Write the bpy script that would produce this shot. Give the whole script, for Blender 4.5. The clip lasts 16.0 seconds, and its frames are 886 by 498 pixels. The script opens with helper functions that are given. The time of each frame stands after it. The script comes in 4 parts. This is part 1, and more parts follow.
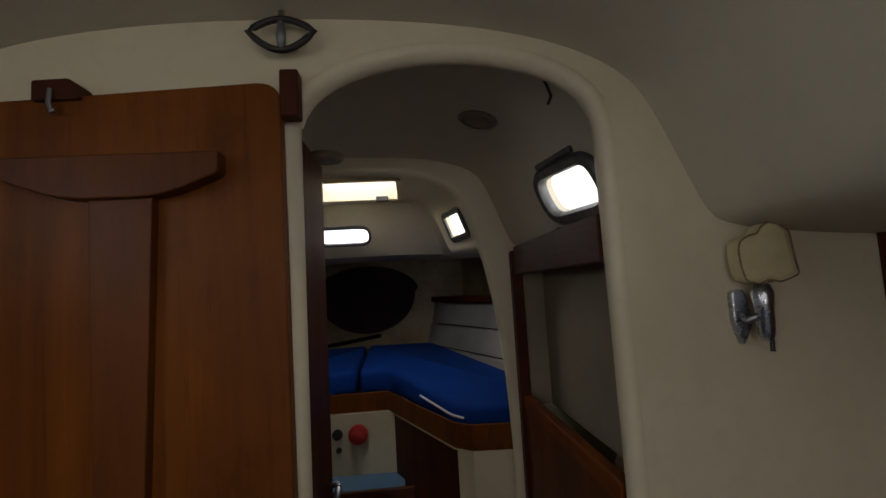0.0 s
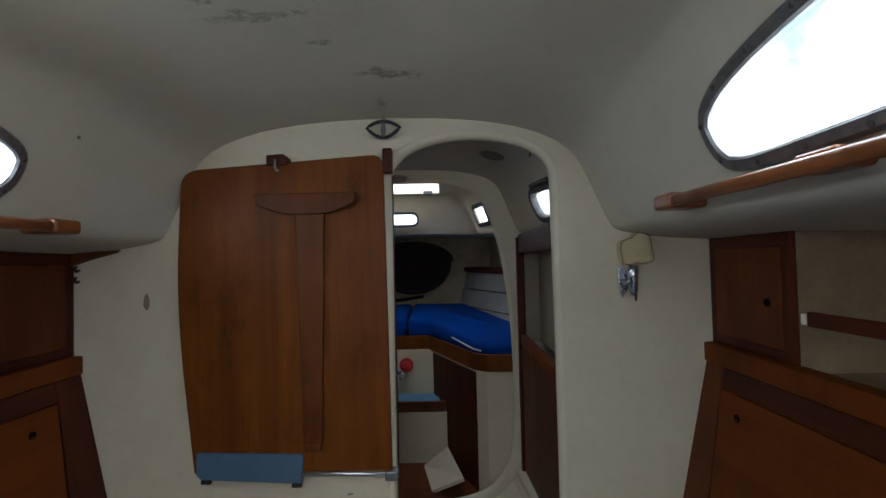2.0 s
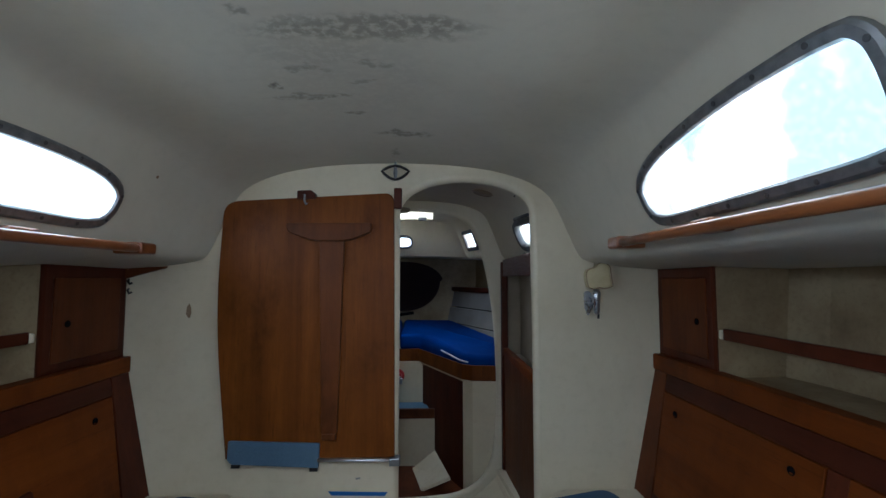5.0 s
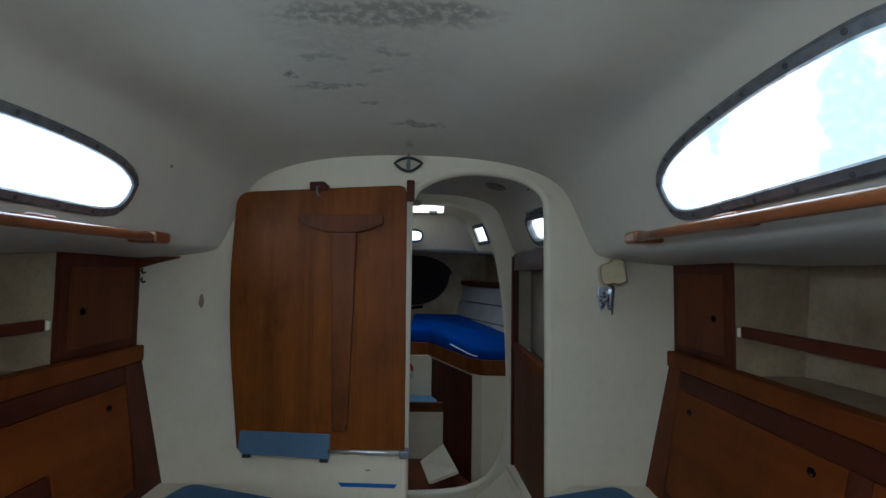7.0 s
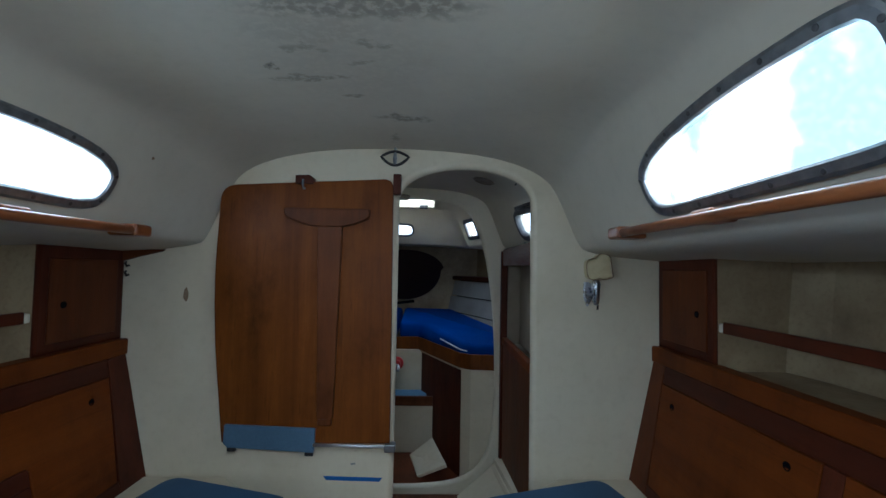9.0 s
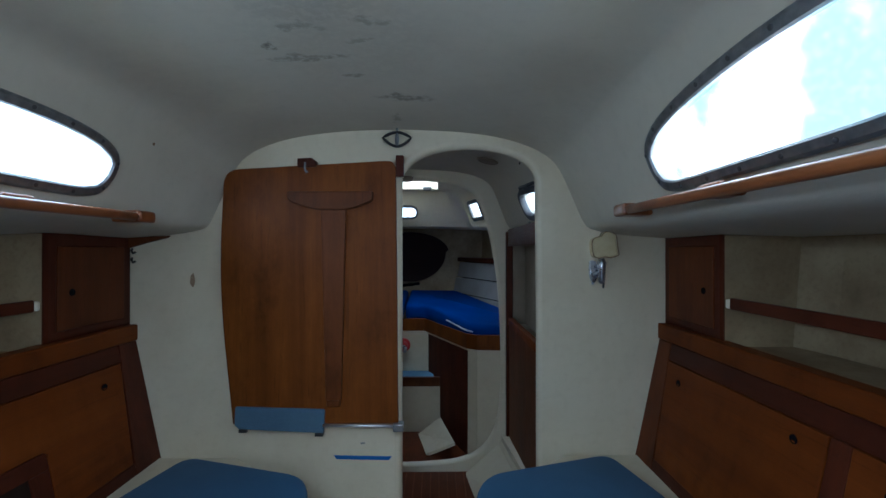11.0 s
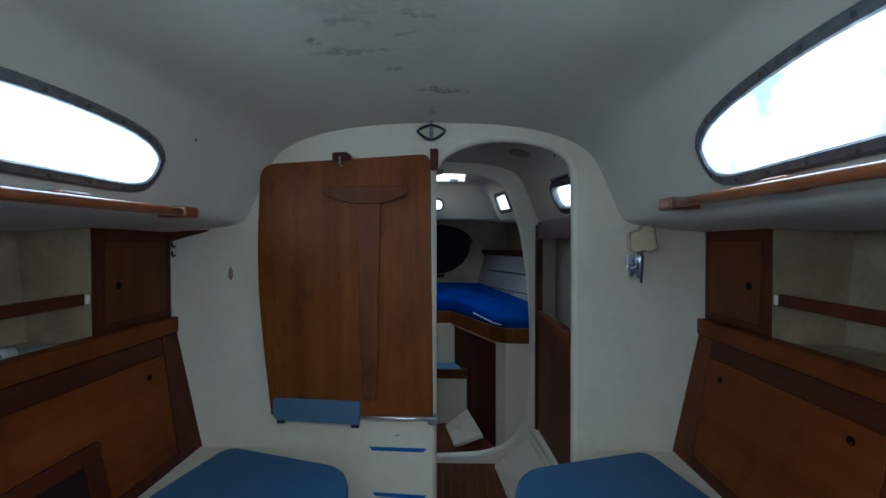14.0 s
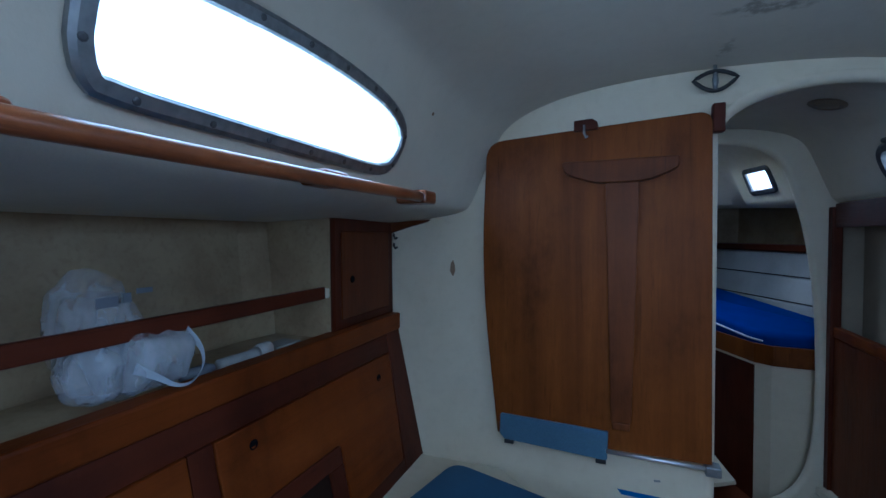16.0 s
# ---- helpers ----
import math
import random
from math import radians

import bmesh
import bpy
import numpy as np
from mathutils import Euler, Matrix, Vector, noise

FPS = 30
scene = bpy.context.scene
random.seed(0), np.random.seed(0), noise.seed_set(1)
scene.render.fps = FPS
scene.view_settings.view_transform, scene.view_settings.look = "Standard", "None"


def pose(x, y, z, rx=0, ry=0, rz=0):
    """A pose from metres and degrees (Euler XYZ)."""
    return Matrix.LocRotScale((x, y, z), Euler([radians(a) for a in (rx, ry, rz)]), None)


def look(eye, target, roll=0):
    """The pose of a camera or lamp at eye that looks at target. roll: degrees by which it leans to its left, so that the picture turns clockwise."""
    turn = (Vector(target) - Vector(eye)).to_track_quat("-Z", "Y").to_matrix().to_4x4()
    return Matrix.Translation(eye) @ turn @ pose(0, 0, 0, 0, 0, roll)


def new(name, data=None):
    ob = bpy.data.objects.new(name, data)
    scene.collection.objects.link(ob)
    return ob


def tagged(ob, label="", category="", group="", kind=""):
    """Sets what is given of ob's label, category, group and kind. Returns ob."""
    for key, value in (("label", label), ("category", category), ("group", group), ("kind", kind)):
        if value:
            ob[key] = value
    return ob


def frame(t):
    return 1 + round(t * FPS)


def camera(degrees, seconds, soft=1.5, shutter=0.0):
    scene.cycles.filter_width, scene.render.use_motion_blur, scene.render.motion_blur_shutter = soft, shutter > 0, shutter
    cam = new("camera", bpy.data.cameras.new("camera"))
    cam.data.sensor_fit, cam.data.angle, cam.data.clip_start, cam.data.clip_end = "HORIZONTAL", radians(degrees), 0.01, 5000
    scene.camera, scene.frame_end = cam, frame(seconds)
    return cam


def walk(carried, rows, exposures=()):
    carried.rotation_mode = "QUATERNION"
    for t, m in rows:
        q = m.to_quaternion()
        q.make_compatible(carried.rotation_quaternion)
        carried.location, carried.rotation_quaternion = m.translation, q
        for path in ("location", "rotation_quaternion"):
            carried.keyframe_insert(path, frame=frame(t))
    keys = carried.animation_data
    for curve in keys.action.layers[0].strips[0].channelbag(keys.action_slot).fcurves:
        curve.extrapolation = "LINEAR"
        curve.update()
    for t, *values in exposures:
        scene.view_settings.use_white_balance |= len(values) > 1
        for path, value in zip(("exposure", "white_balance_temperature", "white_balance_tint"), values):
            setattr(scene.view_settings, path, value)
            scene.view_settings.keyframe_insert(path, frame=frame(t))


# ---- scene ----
import itertools

cam = camera(90.0, 16.0, soft=1.5)
ROWS = [
    (0.0, 0.1800, -0.7776, 1.2839, -4.46, 4.99, 3.30),
    (0.5, 0.1532, -1.0104, 1.2942, -3.51, 3.40, 2.20),
    (1.0, 0.1276, -1.1870, 1.2819, -5.83, 2.37, 0.87),
    (1.5, 0.1298, -1.3171, 1.2888, -2.84, 2.78, 0.78),
    (2.0, 0.1849, -1.5117, 1.2880, 0.43, 1.51, 1.39),
    (2.5, 0.1843, -1.6120, 1.2821, -0.90, 0.69, 1.31),
    (3.0, 0.0751, -1.7306, 1.2812, -6.16, 3.62, 1.50),
    (3.5, 0.0700, -1.8130, 1.2967, -7.83, 4.24, 0.91),
    (4.0, 0.1182, -1.8306, 1.3040, -4.02, 4.08, -0.25),
    (6.5, 0.1204, -1.8152, 1.2967, -1.07, 3.43, -0.19),
    (7.0, 0.1019, -1.8122, 1.2965, -0.90, 3.12, -0.79),
    (7.5, 0.0974, -1.8128, 1.2967, -0.97, 3.03, -1.15),
    (8.0, 0.1231, -1.8125, 1.2970, -1.52, 2.98, -1.59),
    (10.5, 0.1446, -1.8050, 1.2933, -1.04, 1.15, -0.14),
    (11.0, 0.1420, -1.8032, 1.2911, -0.81, 0.18, 0.01),
    (11.5, 0.1460, -1.7956, 1.2909, -0.26, -1.85, 0.27),
    (12.0, 0.1645, -1.7943, 1.2910, -0.62, -1.79, -0.22),
    (12.5, 0.1569, -1.7871, 1.2946, -0.60, -1.42, -0.52),
    (13.0, 0.1525, -1.7850, 1.2971, -0.62, -0.99, -0.64),
    (13.5, 0.1089, -1.7835, 1.3016, -0.06, -1.06, -0.49),
    (14.0, 0.0698, -1.7954, 1.3035, 1.32, -1.00, 0.02),
    (14.5, -0.0155, -1.7801, 1.2974, 2.75, -0.97, -0.24),
    (15.0, -0.1525, -1.7370, 1.2971, 5.66, -1.53, -0.34),
    (15.5, -0.1761, -1.6364, 1.2847, 18.86, -3.12, 0.30),
    (16.0, -0.2836, -1.5307, 1.2907, 21.32, -1.74, 0.32),
]
EXPOSURES = [(0.0, -0.8, 7060, 16), (0.5, -0.58, 6860, 15), (1.0, -0.43, 6470, 13), (2.0, -0.24, 5810, 11), (3.0, -0.19, 5620, 10), (4.0, -0.21, 5520, 10),
             (8.0, -0.23, 5230, 7), (12.0, -0.22, 4940, 5), (14.5, -0.22, 4750, 4), (15.0, -0.22, 4610, 4), (16.0, -0.25, 4270, 7)]
walk(cam, [(t, pose(x, y, z, 90 + pitch, roll, yaw)) for t, x, y, z, yaw, pitch, roll in ROWS], EXPOSURES)

# ---------------------------------------------------------------- light
world = bpy.data.worlds.new("sky")
scene.world = world
world.use_nodes = True
wn = world.node_tree.nodes
sky = wn.new("ShaderNodeTexSky")
sky.sky_type = "NISHITA"
sky.sun_disc = False
sky.sun_elevation, sky.sun_rotation = radians(48), radians(250)
wn["Background"].inputs["Strength"].default_value = 0.12
wl = world.node_tree.links
cloud, edge_ramp, cover = wn.new("ShaderNodeTexNoise"), wn.new("ShaderNodeValToRGB"), wn.new("ShaderNodeMix")
cloud.inputs["Scale"].default_value, cloud.inputs["Detail"].default_value = 2.5, 6.0
edge_ramp.color_ramp.elements[0].position, edge_ramp.color_ramp.elements[1].position = 0.12, 0.28
cover.data_type = "RGBA"
cover.inputs[7].default_value = (26.0, 27.0, 28.0, 1)
wl.new(cloud.outputs[0], edge_ramp.inputs[0])
wl.new(edge_ramp.outputs[0], cover.inputs[0])
wl.new(sky.outputs[0], cover.inputs[6])
wl.new(cover.outputs[2], wn["Background"].inputs["Color"])
sun = new("sun", bpy.data.lights.new("sun", "SUN"))
sun.data.energy, sun.data.angle, sun.data.color = 1.0, radians(12), (1, 0.96, 0.9)
sun.matrix_world = look((-6, -2, 8), (0, 0, 1))


def area(name, at, to, w, h, radiance, colour=(1, 1, 1)):
    """A rectangle of sky light in an opening. radiance: as bright as it is seen."""
    data = bpy.data.lights.new(name, "AREA")
    data.shape, data.size, data.size_y = "RECTANGLE", w, h
    data.energy, data.color = radiance * w * h * math.pi, colour
    ob = new(name, data)
    ob.matrix_world = look(at, to)
    return ob


SKY_WHITE = (0.90, 0.96, 1.0)
area("window_light_port", (-0.95, -0.81, 1.60), (0, -0.81, 1.32), 1.05, 0.42, 11.6, (0.76, 0.90, 1.0))
area("window_light_starboard", (0.86, -0.96, 1.60), (0, -0.96, 1.32), 1.05, 0.42, 8.2, SKY_WHITE)
area("window_light_port_aft", (-0.97, -1.85, 1.58), (0, -1.85, 1.30), 0.75, 0.42, 13.0, SKY_WHITE)
area("window_light_starboard_aft", (0.88, -1.85, 1.58), (0, -1.85, 1.30), 0.75, 0.42, 8.0, SKY_WHITE)
area("companionway_light", (0, -2.82, 1.35), (0, 0, 0.9), 0.62, 0.9, 1.6, SKY_WHITE)
area("sliding_hatch_light", (0, -2.28, 2.05), (0, -1.7, 0), 0.62, 0.7, 16.0, (0.84, 0.94, 1.0))
area("hatch_light", (-0.03, 1.22, 1.95), (-0.03, 1.22, 0), 0.6, 0.6, 10.0, SKY_WHITE)
area("front_window_light", (-0.13, 1.86, 1.72), (-0.13, 1.2, 1.45), 0.5, 0.3, 12.0, SKY_WHITE)
area("portlight_light", (0.80, 0.35, 1.60), (0, 0.35, 1.32), 0.5, 0.35, 8.0, SKY_WHITE)
area("portlight_light_fore", (0.56, 1.26, 1.62), (0, 1.12, 1.4), 0.4, 0.35, 11.0, SKY_WHITE)

# ---------------------------------------------------------------- materials


def nodes_of(name):
    m = bpy.data.materials.new(name)
    m.use_nodes = True
    nt = m.node_tree
    return m, nt, nt.nodes["Principled BSDF"]


def add(nt, kind, **values):
    n = nt.nodes.new(kind)
    for k, v in values.items():
        n.inputs[k.replace("_", " ")].default_value = v
    return n


def ramp(nt, fac, stops):
    r = nt.nodes.new("ShaderNodeValToRGB")
    e = r.color_ramp.elements
    while len(e) < len(stops):
        e.new(0.5)
    for i, (p, c) in enumerate(stops):
        e[i].position = p
        e[i].color = (*c, 1)
    nt.links.new(fac, r.inputs[0])
    return r


def mix(nt, fac, a, b, kind="MIX"):
    n = nt.nodes.new("ShaderNodeMix")
    n.data_type, n.blend_type = "RGBA", kind
    for sock, v in ((n.inputs[0], fac), (n.inputs[6], a), (n.inputs[7], b)):
        if hasattr(v, "is_output"):
            nt.links.new(v, sock)
        elif isinstance(v, tuple):
            sock.default_value = (*v, 1)
        else:
            sock.default_value = v
    return n.outputs[2]


def coords(nt, scale=(1, 1, 1), turn=(0, 0, 0)):
    tc, mp = nt.nodes.new("ShaderNodeTexCoord"), nt.nodes.new("ShaderNodeMapping")
    mp.inputs["Scale"].default_value = scale
    mp.inputs["Rotation"].default_value = turn
    nt.links.new(tc.outputs["Object"], mp.inputs[0])
    return mp.outputs[0]


def bump(nt, bsdf, height, strength, distance=0.002):
    b = add(nt, "ShaderNodeBump", Strength=strength, Distance=distance)
    nt.links.new(height, b.inputs["Height"])
    nt.links.new(b.outputs[0], bsdf.inputs["Normal"])


def paint(name, base, dirt, rough=0.45, amount=0.35, grain=0.12, dirt_scale=3.0):
    """Painted or moulded surface with soft soiling and a fine orange-peel relief."""
    m, nt, b = nodes_of(name)
    c = coords(nt)
    n1 = add(nt, "ShaderNodeTexNoise", Scale=dirt_scale, Detail=7.0, Roughness=0.62)
    n2 = add(nt, "ShaderNodeTexNoise", Scale=dirt_scale * 14, Detail=4.0)
    n3 = add(nt, "ShaderNodeTexNoise", Scale=160.0, Detail=2.0)
    for n in (n1, n2, n3):
        nt.links.new(c, n.inputs["Vector"])
    f1 = ramp(nt, n1.outputs[0], [(0.42, (0, 0, 0)), (0.72, (amount,) * 3)])
    f2 = ramp(nt, n2.outputs[0], [(0.5, (0, 0, 0)), (0.8, (amount * 0.5,) * 3)])
    col = mix(nt, f1.outputs[0], base, dirt)
    col = mix(nt, f2.outputs[0], col, dirt)
    nt.links.new(col, b.inputs["Base Color"])
    r = ramp(nt, n1.outputs[0], [(0.3, (rough - 0.08,) * 3), (0.7, (rough + 0.12,) * 3)])
    nt.links.new(r.outputs[0], b.inputs["Roughness"])
    bump(nt, b, n3.outputs[0], grain, 0.001)
    return m


def timber(name, dark, mid, light, axis="z", rough=0.48, scale=1.0, coat=0.02, spec=0.16):
    """Varnished wood, its grain along one axis."""
    m, nt, b = nodes_of(name)
    k = {"x": (0.5, 9, 9), "y": (9, 0.5, 9), "z": (9, 9, 0.5)}[axis]
    c = coords(nt, tuple(v * scale for v in k))
    c2 = coords(nt, tuple(v * scale * 9 for v in k))
    n1 = add(nt, "ShaderNodeTexNoise", Scale=1.1, Detail=4.0, Roughness=0.55, Distortion=0.5)
    n2 = add(nt, "ShaderNodeTexNoise", Scale=2.2, Detail=6.0, Roughness=0.7)
    n4 = add(nt, "ShaderNodeTexNoise", Scale=4.5, Detail=6.0, Roughness=0.65)
    info = nt.nodes.new("ShaderNodeObjectInfo")
    nt.links.new(c, n1.inputs["Vector"])
    nt.links.new(c2, n2.inputs["Vector"])
    nt.links.new(coords(nt, (1, 1, 0.6)), n4.inputs["Vector"])
    r1 = ramp(nt, n1.outputs[0], [(0.22, dark), (0.5, mid), (0.78, light)])
    r2 = ramp(nt, n2.outputs[0], [(0.35, (0.80,) * 3), (0.65, (1.06,) * 3)])
    col = mix(nt, 0.42, r1.outputs[0], r2.outputs[0], "MULTIPLY")
    r4 = ramp(nt, n4.outputs[0], [(0.33, (0.50, 0.45, 0.42)), (0.48, (0.90,) * 3), (0.66, (1.16, 1.18, 1.15))])
    col = mix(nt, 0.9, col, r4.outputs[0], "MULTIPLY")
    n5 = add(nt, "ShaderNodeTexNoise", Scale=3.2, Detail=7.0, Roughness=0.75, Distortion=0.8)
    nt.links.new(coords(nt, tuple(w * scale * 2.2 for w in k)), n5.inputs["Vector"])
    r5 = ramp(nt, n5.outputs[0], [(0.30, (0.42, 0.38, 0.36)), (0.42, (0.92,) * 3), (0.60, (1.0,) * 3), (0.74, (1.22, 1.25, 1.2))])
    col = mix(nt, 0.7, col, r5.outputs[0], "MULTIPLY")
    v = ramp(nt, info.outputs["Random"], [(0.0, (0.88,) * 3), (1.0, (1.06,) * 3)])
    col = mix(nt, 1.0, col, v.outputs[0], "MULTIPLY")
    nt.links.new(col, b.inputs["Base Color"])
    rr = ramp(nt, n2.outputs[0], [(0.3, (rough - 0.08,) * 3), (0.7, (rough + 0.1,) * 3)])
    nt.links.new(rr.outputs[0], b.inputs["Roughness"])
    b.inputs["Specular IOR Level"].default_value = spec
    b.inputs["Coat Weight"].default_value = coat
    b.inputs["Coat Roughness"].default_value = 0.3
    bump(nt, b, n2.outputs[0], 0.12, 0.001)
    return m


def cloth(name, base, worn, rough=0.9, weave=600.0, blotch=5.0, sheen=0.12):
    m, nt, b = nodes_of(name)
    c = coords(nt)
    n1 = add(nt, "ShaderNodeTexNoise", Scale=blotch, Detail=6.0, Roughness=0.6)
    n2 = add(nt, "ShaderNodeTexNoise", Scale=weave, Detail=2.0)
    n3 = add(nt, "ShaderNodeTexNoise", Scale=9.0, Detail=3.0)
    for n in (n1, n2, n3):
        nt.links.new(c, n.inputs["Vector"])
    f = ramp(nt, n1.outputs[0], [(0.35, (0, 0, 0)), (0.75, (0.7,) * 3)])
    col = mix(nt, f.outputs[0], base, worn)
    g = ramp(nt, n2.outputs[0], [(0.3, (0.8,) * 3), (0.7, (1.1,) * 3)])
    col = mix(nt, 1.0, col, g.outputs[0], "MULTIPLY")
    nt.links.new(col, b.inputs["Base Color"])
    b.inputs["Roughness"].default_value = rough
    b.inputs["Sheen Weight"].default_value = sheen
    s = nt.nodes.new("ShaderNodeMath")
    s.operation = "MULTIPLY_ADD"
    s.inputs[1].default_value = 0.1
    nt.links.new(n2.outputs[0], s.inputs[0])
    nt.links.new(n3.outputs[0], s.inputs[2])
    bump(nt, b, s.outputs[0], 0.35, 0.004)
    return m


def metal(name, base, rough, tarnish=0.3):
    m, nt, b = nodes_of(name)
    n1 = add(nt, "ShaderNodeTexNoise", Scale=40.0, Detail=5.0)
    nt.links.new(coords(nt), n1.inputs["Vector"])
    r = ramp(nt, n1.outputs[0], [(0.4, base), (0.8, tuple(v * (1 - tarnish) for v in base))])
    nt.links.new(r.outputs[0], b.inputs["Base Color"])
    rr = ramp(nt, n1.outputs[0], [(0.3, (rough,) * 3), (0.8, (min(1, rough + 0.25),) * 3)])
    nt.links.new(rr.outputs[0], b.inputs["Roughness"])
    b.inputs["Metallic"].default_value = 1.0
    return m


def pane_material(name, stain, amount):
    """A clear pane with a milky, crazed film in patches."""
    m, nt, b = nodes_of(name)
    out = nt.nodes["Material Output"]
    n1 = add(nt, "ShaderNodeTexNoise", Scale=5.0, Detail=3.5, Roughness=0.5)
    n2 = add(nt, "ShaderNodeTexNoise", Scale=70.0, Detail=3.0)
    c = coords(nt)
    for n in (n1, n2):
        nt.links.new(c, n.inputs["Vector"])
    f1 = ramp(nt, n1.outputs[0], [(0.47, (0, 0, 0)), (0.58, (amount,) * 3)])
    f2 = ramp(nt, n2.outputs[0], [(0.50, (1, 1, 1)), (0.70, (0.82,) * 3)])
    f = mix(nt, 1.0, f1.outputs[0], f2.outputs[0], "MULTIPLY")
    col = mix(nt, f, (1, 1, 1), stain)
    tr = nt.nodes.new("ShaderNodeBsdfTransparent")
    nt.links.new(col, tr.inputs[0])
    gl = add(nt, "ShaderNodeBsdfGlossy", Roughness=0.08)
    sh = add(nt, "ShaderNodeMixShader", Fac=0.05)
    nt.links.new(tr.outputs[0], sh.inputs[1])
    nt.links.new(gl.outputs[0], sh.inputs[2])
    nt.links.new(sh.outputs[0], out.inputs["Surface"])
    return m


GELCOAT = paint("white_gelcoat", (0.62, 0.55, 0.40), (0.43, 0.355, 0.22), 0.42, 0.45, 0.14, 2.2)
ROOF = paint("grey_white_headliner", (0.55, 0.50, 0.39), (0.38, 0.33, 0.245), 0.6, 0.35, 0.2, 2.0)


def peel(m, patches, tone):
    """Grey peeling patches on a ceiling: (x, y, half length, half width, strength)."""
    nt = m.node_tree
    b = nt.nodes["Principled BSDF"]
    old = b.inputs["Base Color"].links[0].from_socket
    tc = nt.nodes.new("ShaderNodeTexCoord")
    n1 = add(nt, "ShaderNodeTexNoise", Scale=48.0, Detail=5.0, Roughness=0.6)
    n2 = add(nt, "ShaderNodeTexNoise", Scale=22.0, Detail=4.0)
    for n in (n1, n2):
        nt.links.new(tc.outputs["Object"], n.inputs["Vector"])
    warp = nt.nodes.new("ShaderNodeVectorMath")
    warp.operation = "MULTIPLY_ADD"
    warp.inputs[1].default_value = (0.10, 0.07, 0)
    nt.links.new(n2.outputs["Color"], warp.inputs[0])
    nt.links.new(tc.outputs["Object"], warp.inputs[2])
    total = None
    for x, y, rx, ry, k in patches:
        sub = nt.nodes.new("ShaderNodeVectorMath")
        sub.operation = "SUBTRACT"
        sub.inputs[1].default_value = (x + 0.05, y + 0.035, 0)
        nt.links.new(warp.outputs[0], sub.inputs[0])
        mul = nt.nodes.new("ShaderNodeVectorMath")
        mul.operation = "MULTIPLY"
        mul.inputs[1].default_value = (1 / rx, 1 / ry, 0)
        nt.links.new(sub.outputs[0], mul.inputs[0])
        size = nt.nodes.new("ShaderNodeVectorMath")
        size.operation = "LENGTH"
        nt.links.new(mul.outputs[0], size.inputs[0])
        r = ramp(nt, size.outputs["Value"], [(0.55, (k,) * 3), (1.0, (0, 0, 0))])
        total = r.outputs[0] if total is None else mix(nt, 1.0, total, r.outputs[0], "LIGHTEN")
    rag = ramp(nt, n1.outputs[0], [(0.38, (0.15, 0.15, 0.15)), (0.54, (1, 1, 1))])
    f = mix(nt, 1.0, total, rag.outputs[0], "MULTIPLY")
    nt.links.new(mix(nt, f, old, tone), b.inputs["Base Color"])


peel(ROOF, [(-0.03, -0.91, 0.29, 0.06, 0.6), (0.09, -0.93, 0.16, 0.045, 0.65), (-0.205, -0.575, 0.15, 0.024, 0.6), (-0.19, -0.735, 0.07, 0.022, 0.5), (-0.015, -0.75, 0.05, 0.03, 0.5),
            (-0.290, -0.655, 0.03, 0.022, 0.9), (-0.115, -0.455, 0.05, 0.016, 0.6), (0.04, -0.30, 0.11, 0.03, 0.7), (-0.01, -0.13, 0.02, 0.06, 0.5), (-0.06, -0.66, 0.05, 0.012, 0.45),
            (-0.26, -0.98, 0.03, 0.02, 0.6), (-0.10, -0.68, 0.30, 0.34, 0.10), (-0.14, -0.82, 0.20, 0.10, 0.2)], (0.17, 0.145, 0.105))
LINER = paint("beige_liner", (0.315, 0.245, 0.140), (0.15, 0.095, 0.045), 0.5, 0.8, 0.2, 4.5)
RIM = paint("cream_rim", (0.66, 0.60, 0.45), (0.50, 0.43, 0.30), 0.4, 0.3)
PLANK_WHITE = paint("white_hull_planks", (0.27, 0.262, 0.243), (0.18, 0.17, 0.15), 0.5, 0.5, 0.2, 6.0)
TEAK = timber("orange_teak", (0.090, 0.0235, 0.0032), (0.146, 0.041, 0.0050), (0.200, 0.062, 0.0085), spec=0.12)
TEAK_Y = timber("orange_teak_long", (0.090, 0.0195, 0.0026), (0.142, 0.0315, 0.0040), (0.186, 0.046, 0.0062), "y", spec=0.1)
MAHOGANY = timber("red_mahogany", (0.042, 0.0080, 0.0027), (0.068, 0.0135, 0.0045), (0.094, 0.0205, 0.007))
MAHOGANY_Y = timber("red_mahogany_long", (0.042, 0.0080, 0.0027), (0.068, 0.0135, 0.0045), (0.094, 0.0205, 0.007), "y")
MAHOGANY_X = timber("red_mahogany_cross", (0.06, 0.017, 0.005), (0.10, 0.030, 0.009), (0.14, 0.046, 0.015), "x")
LEG_WOOD = timber("brown_leg_wood", (0.072, 0.0195, 0.0040), (0.110, 0.0305, 0.0060), (0.150, 0.044, 0.0090))
DOOR_WOOD = timber("red_brown_door_wood", (0.070, 0.0165, 0.0035), (0.108, 0.0255, 0.0055), (0.145, 0.037, 0.008))
# brown wood taken near black: the recess's shade is put into its colour
RECESS_SHADE = timber("recess_shade_wood", (0.012, 0.006, 0.004), (0.02, 0.010, 0.006), (0.028, 0.014, 0.008), "y")
RAIL_WOOD = timber("varnished_rail", (0.15, 0.042, 0.012), (0.25, 0.077, 0.020), (0.33, 0.115, 0.034), "y", 0.35, 1.0, 0.3, 0.4)
SOLE = timber("dark_teak_sole", (0.06, 0.016, 0.006), (0.11, 0.028, 0.010), (0.16, 0.045, 0.016), "y", 0.35)
HOLLY = timber("dark_sole_strip", (0.12, 0.045, 0.016), (0.17, 0.065, 0.022), (0.22, 0.085, 0.03), "y", 0.5)
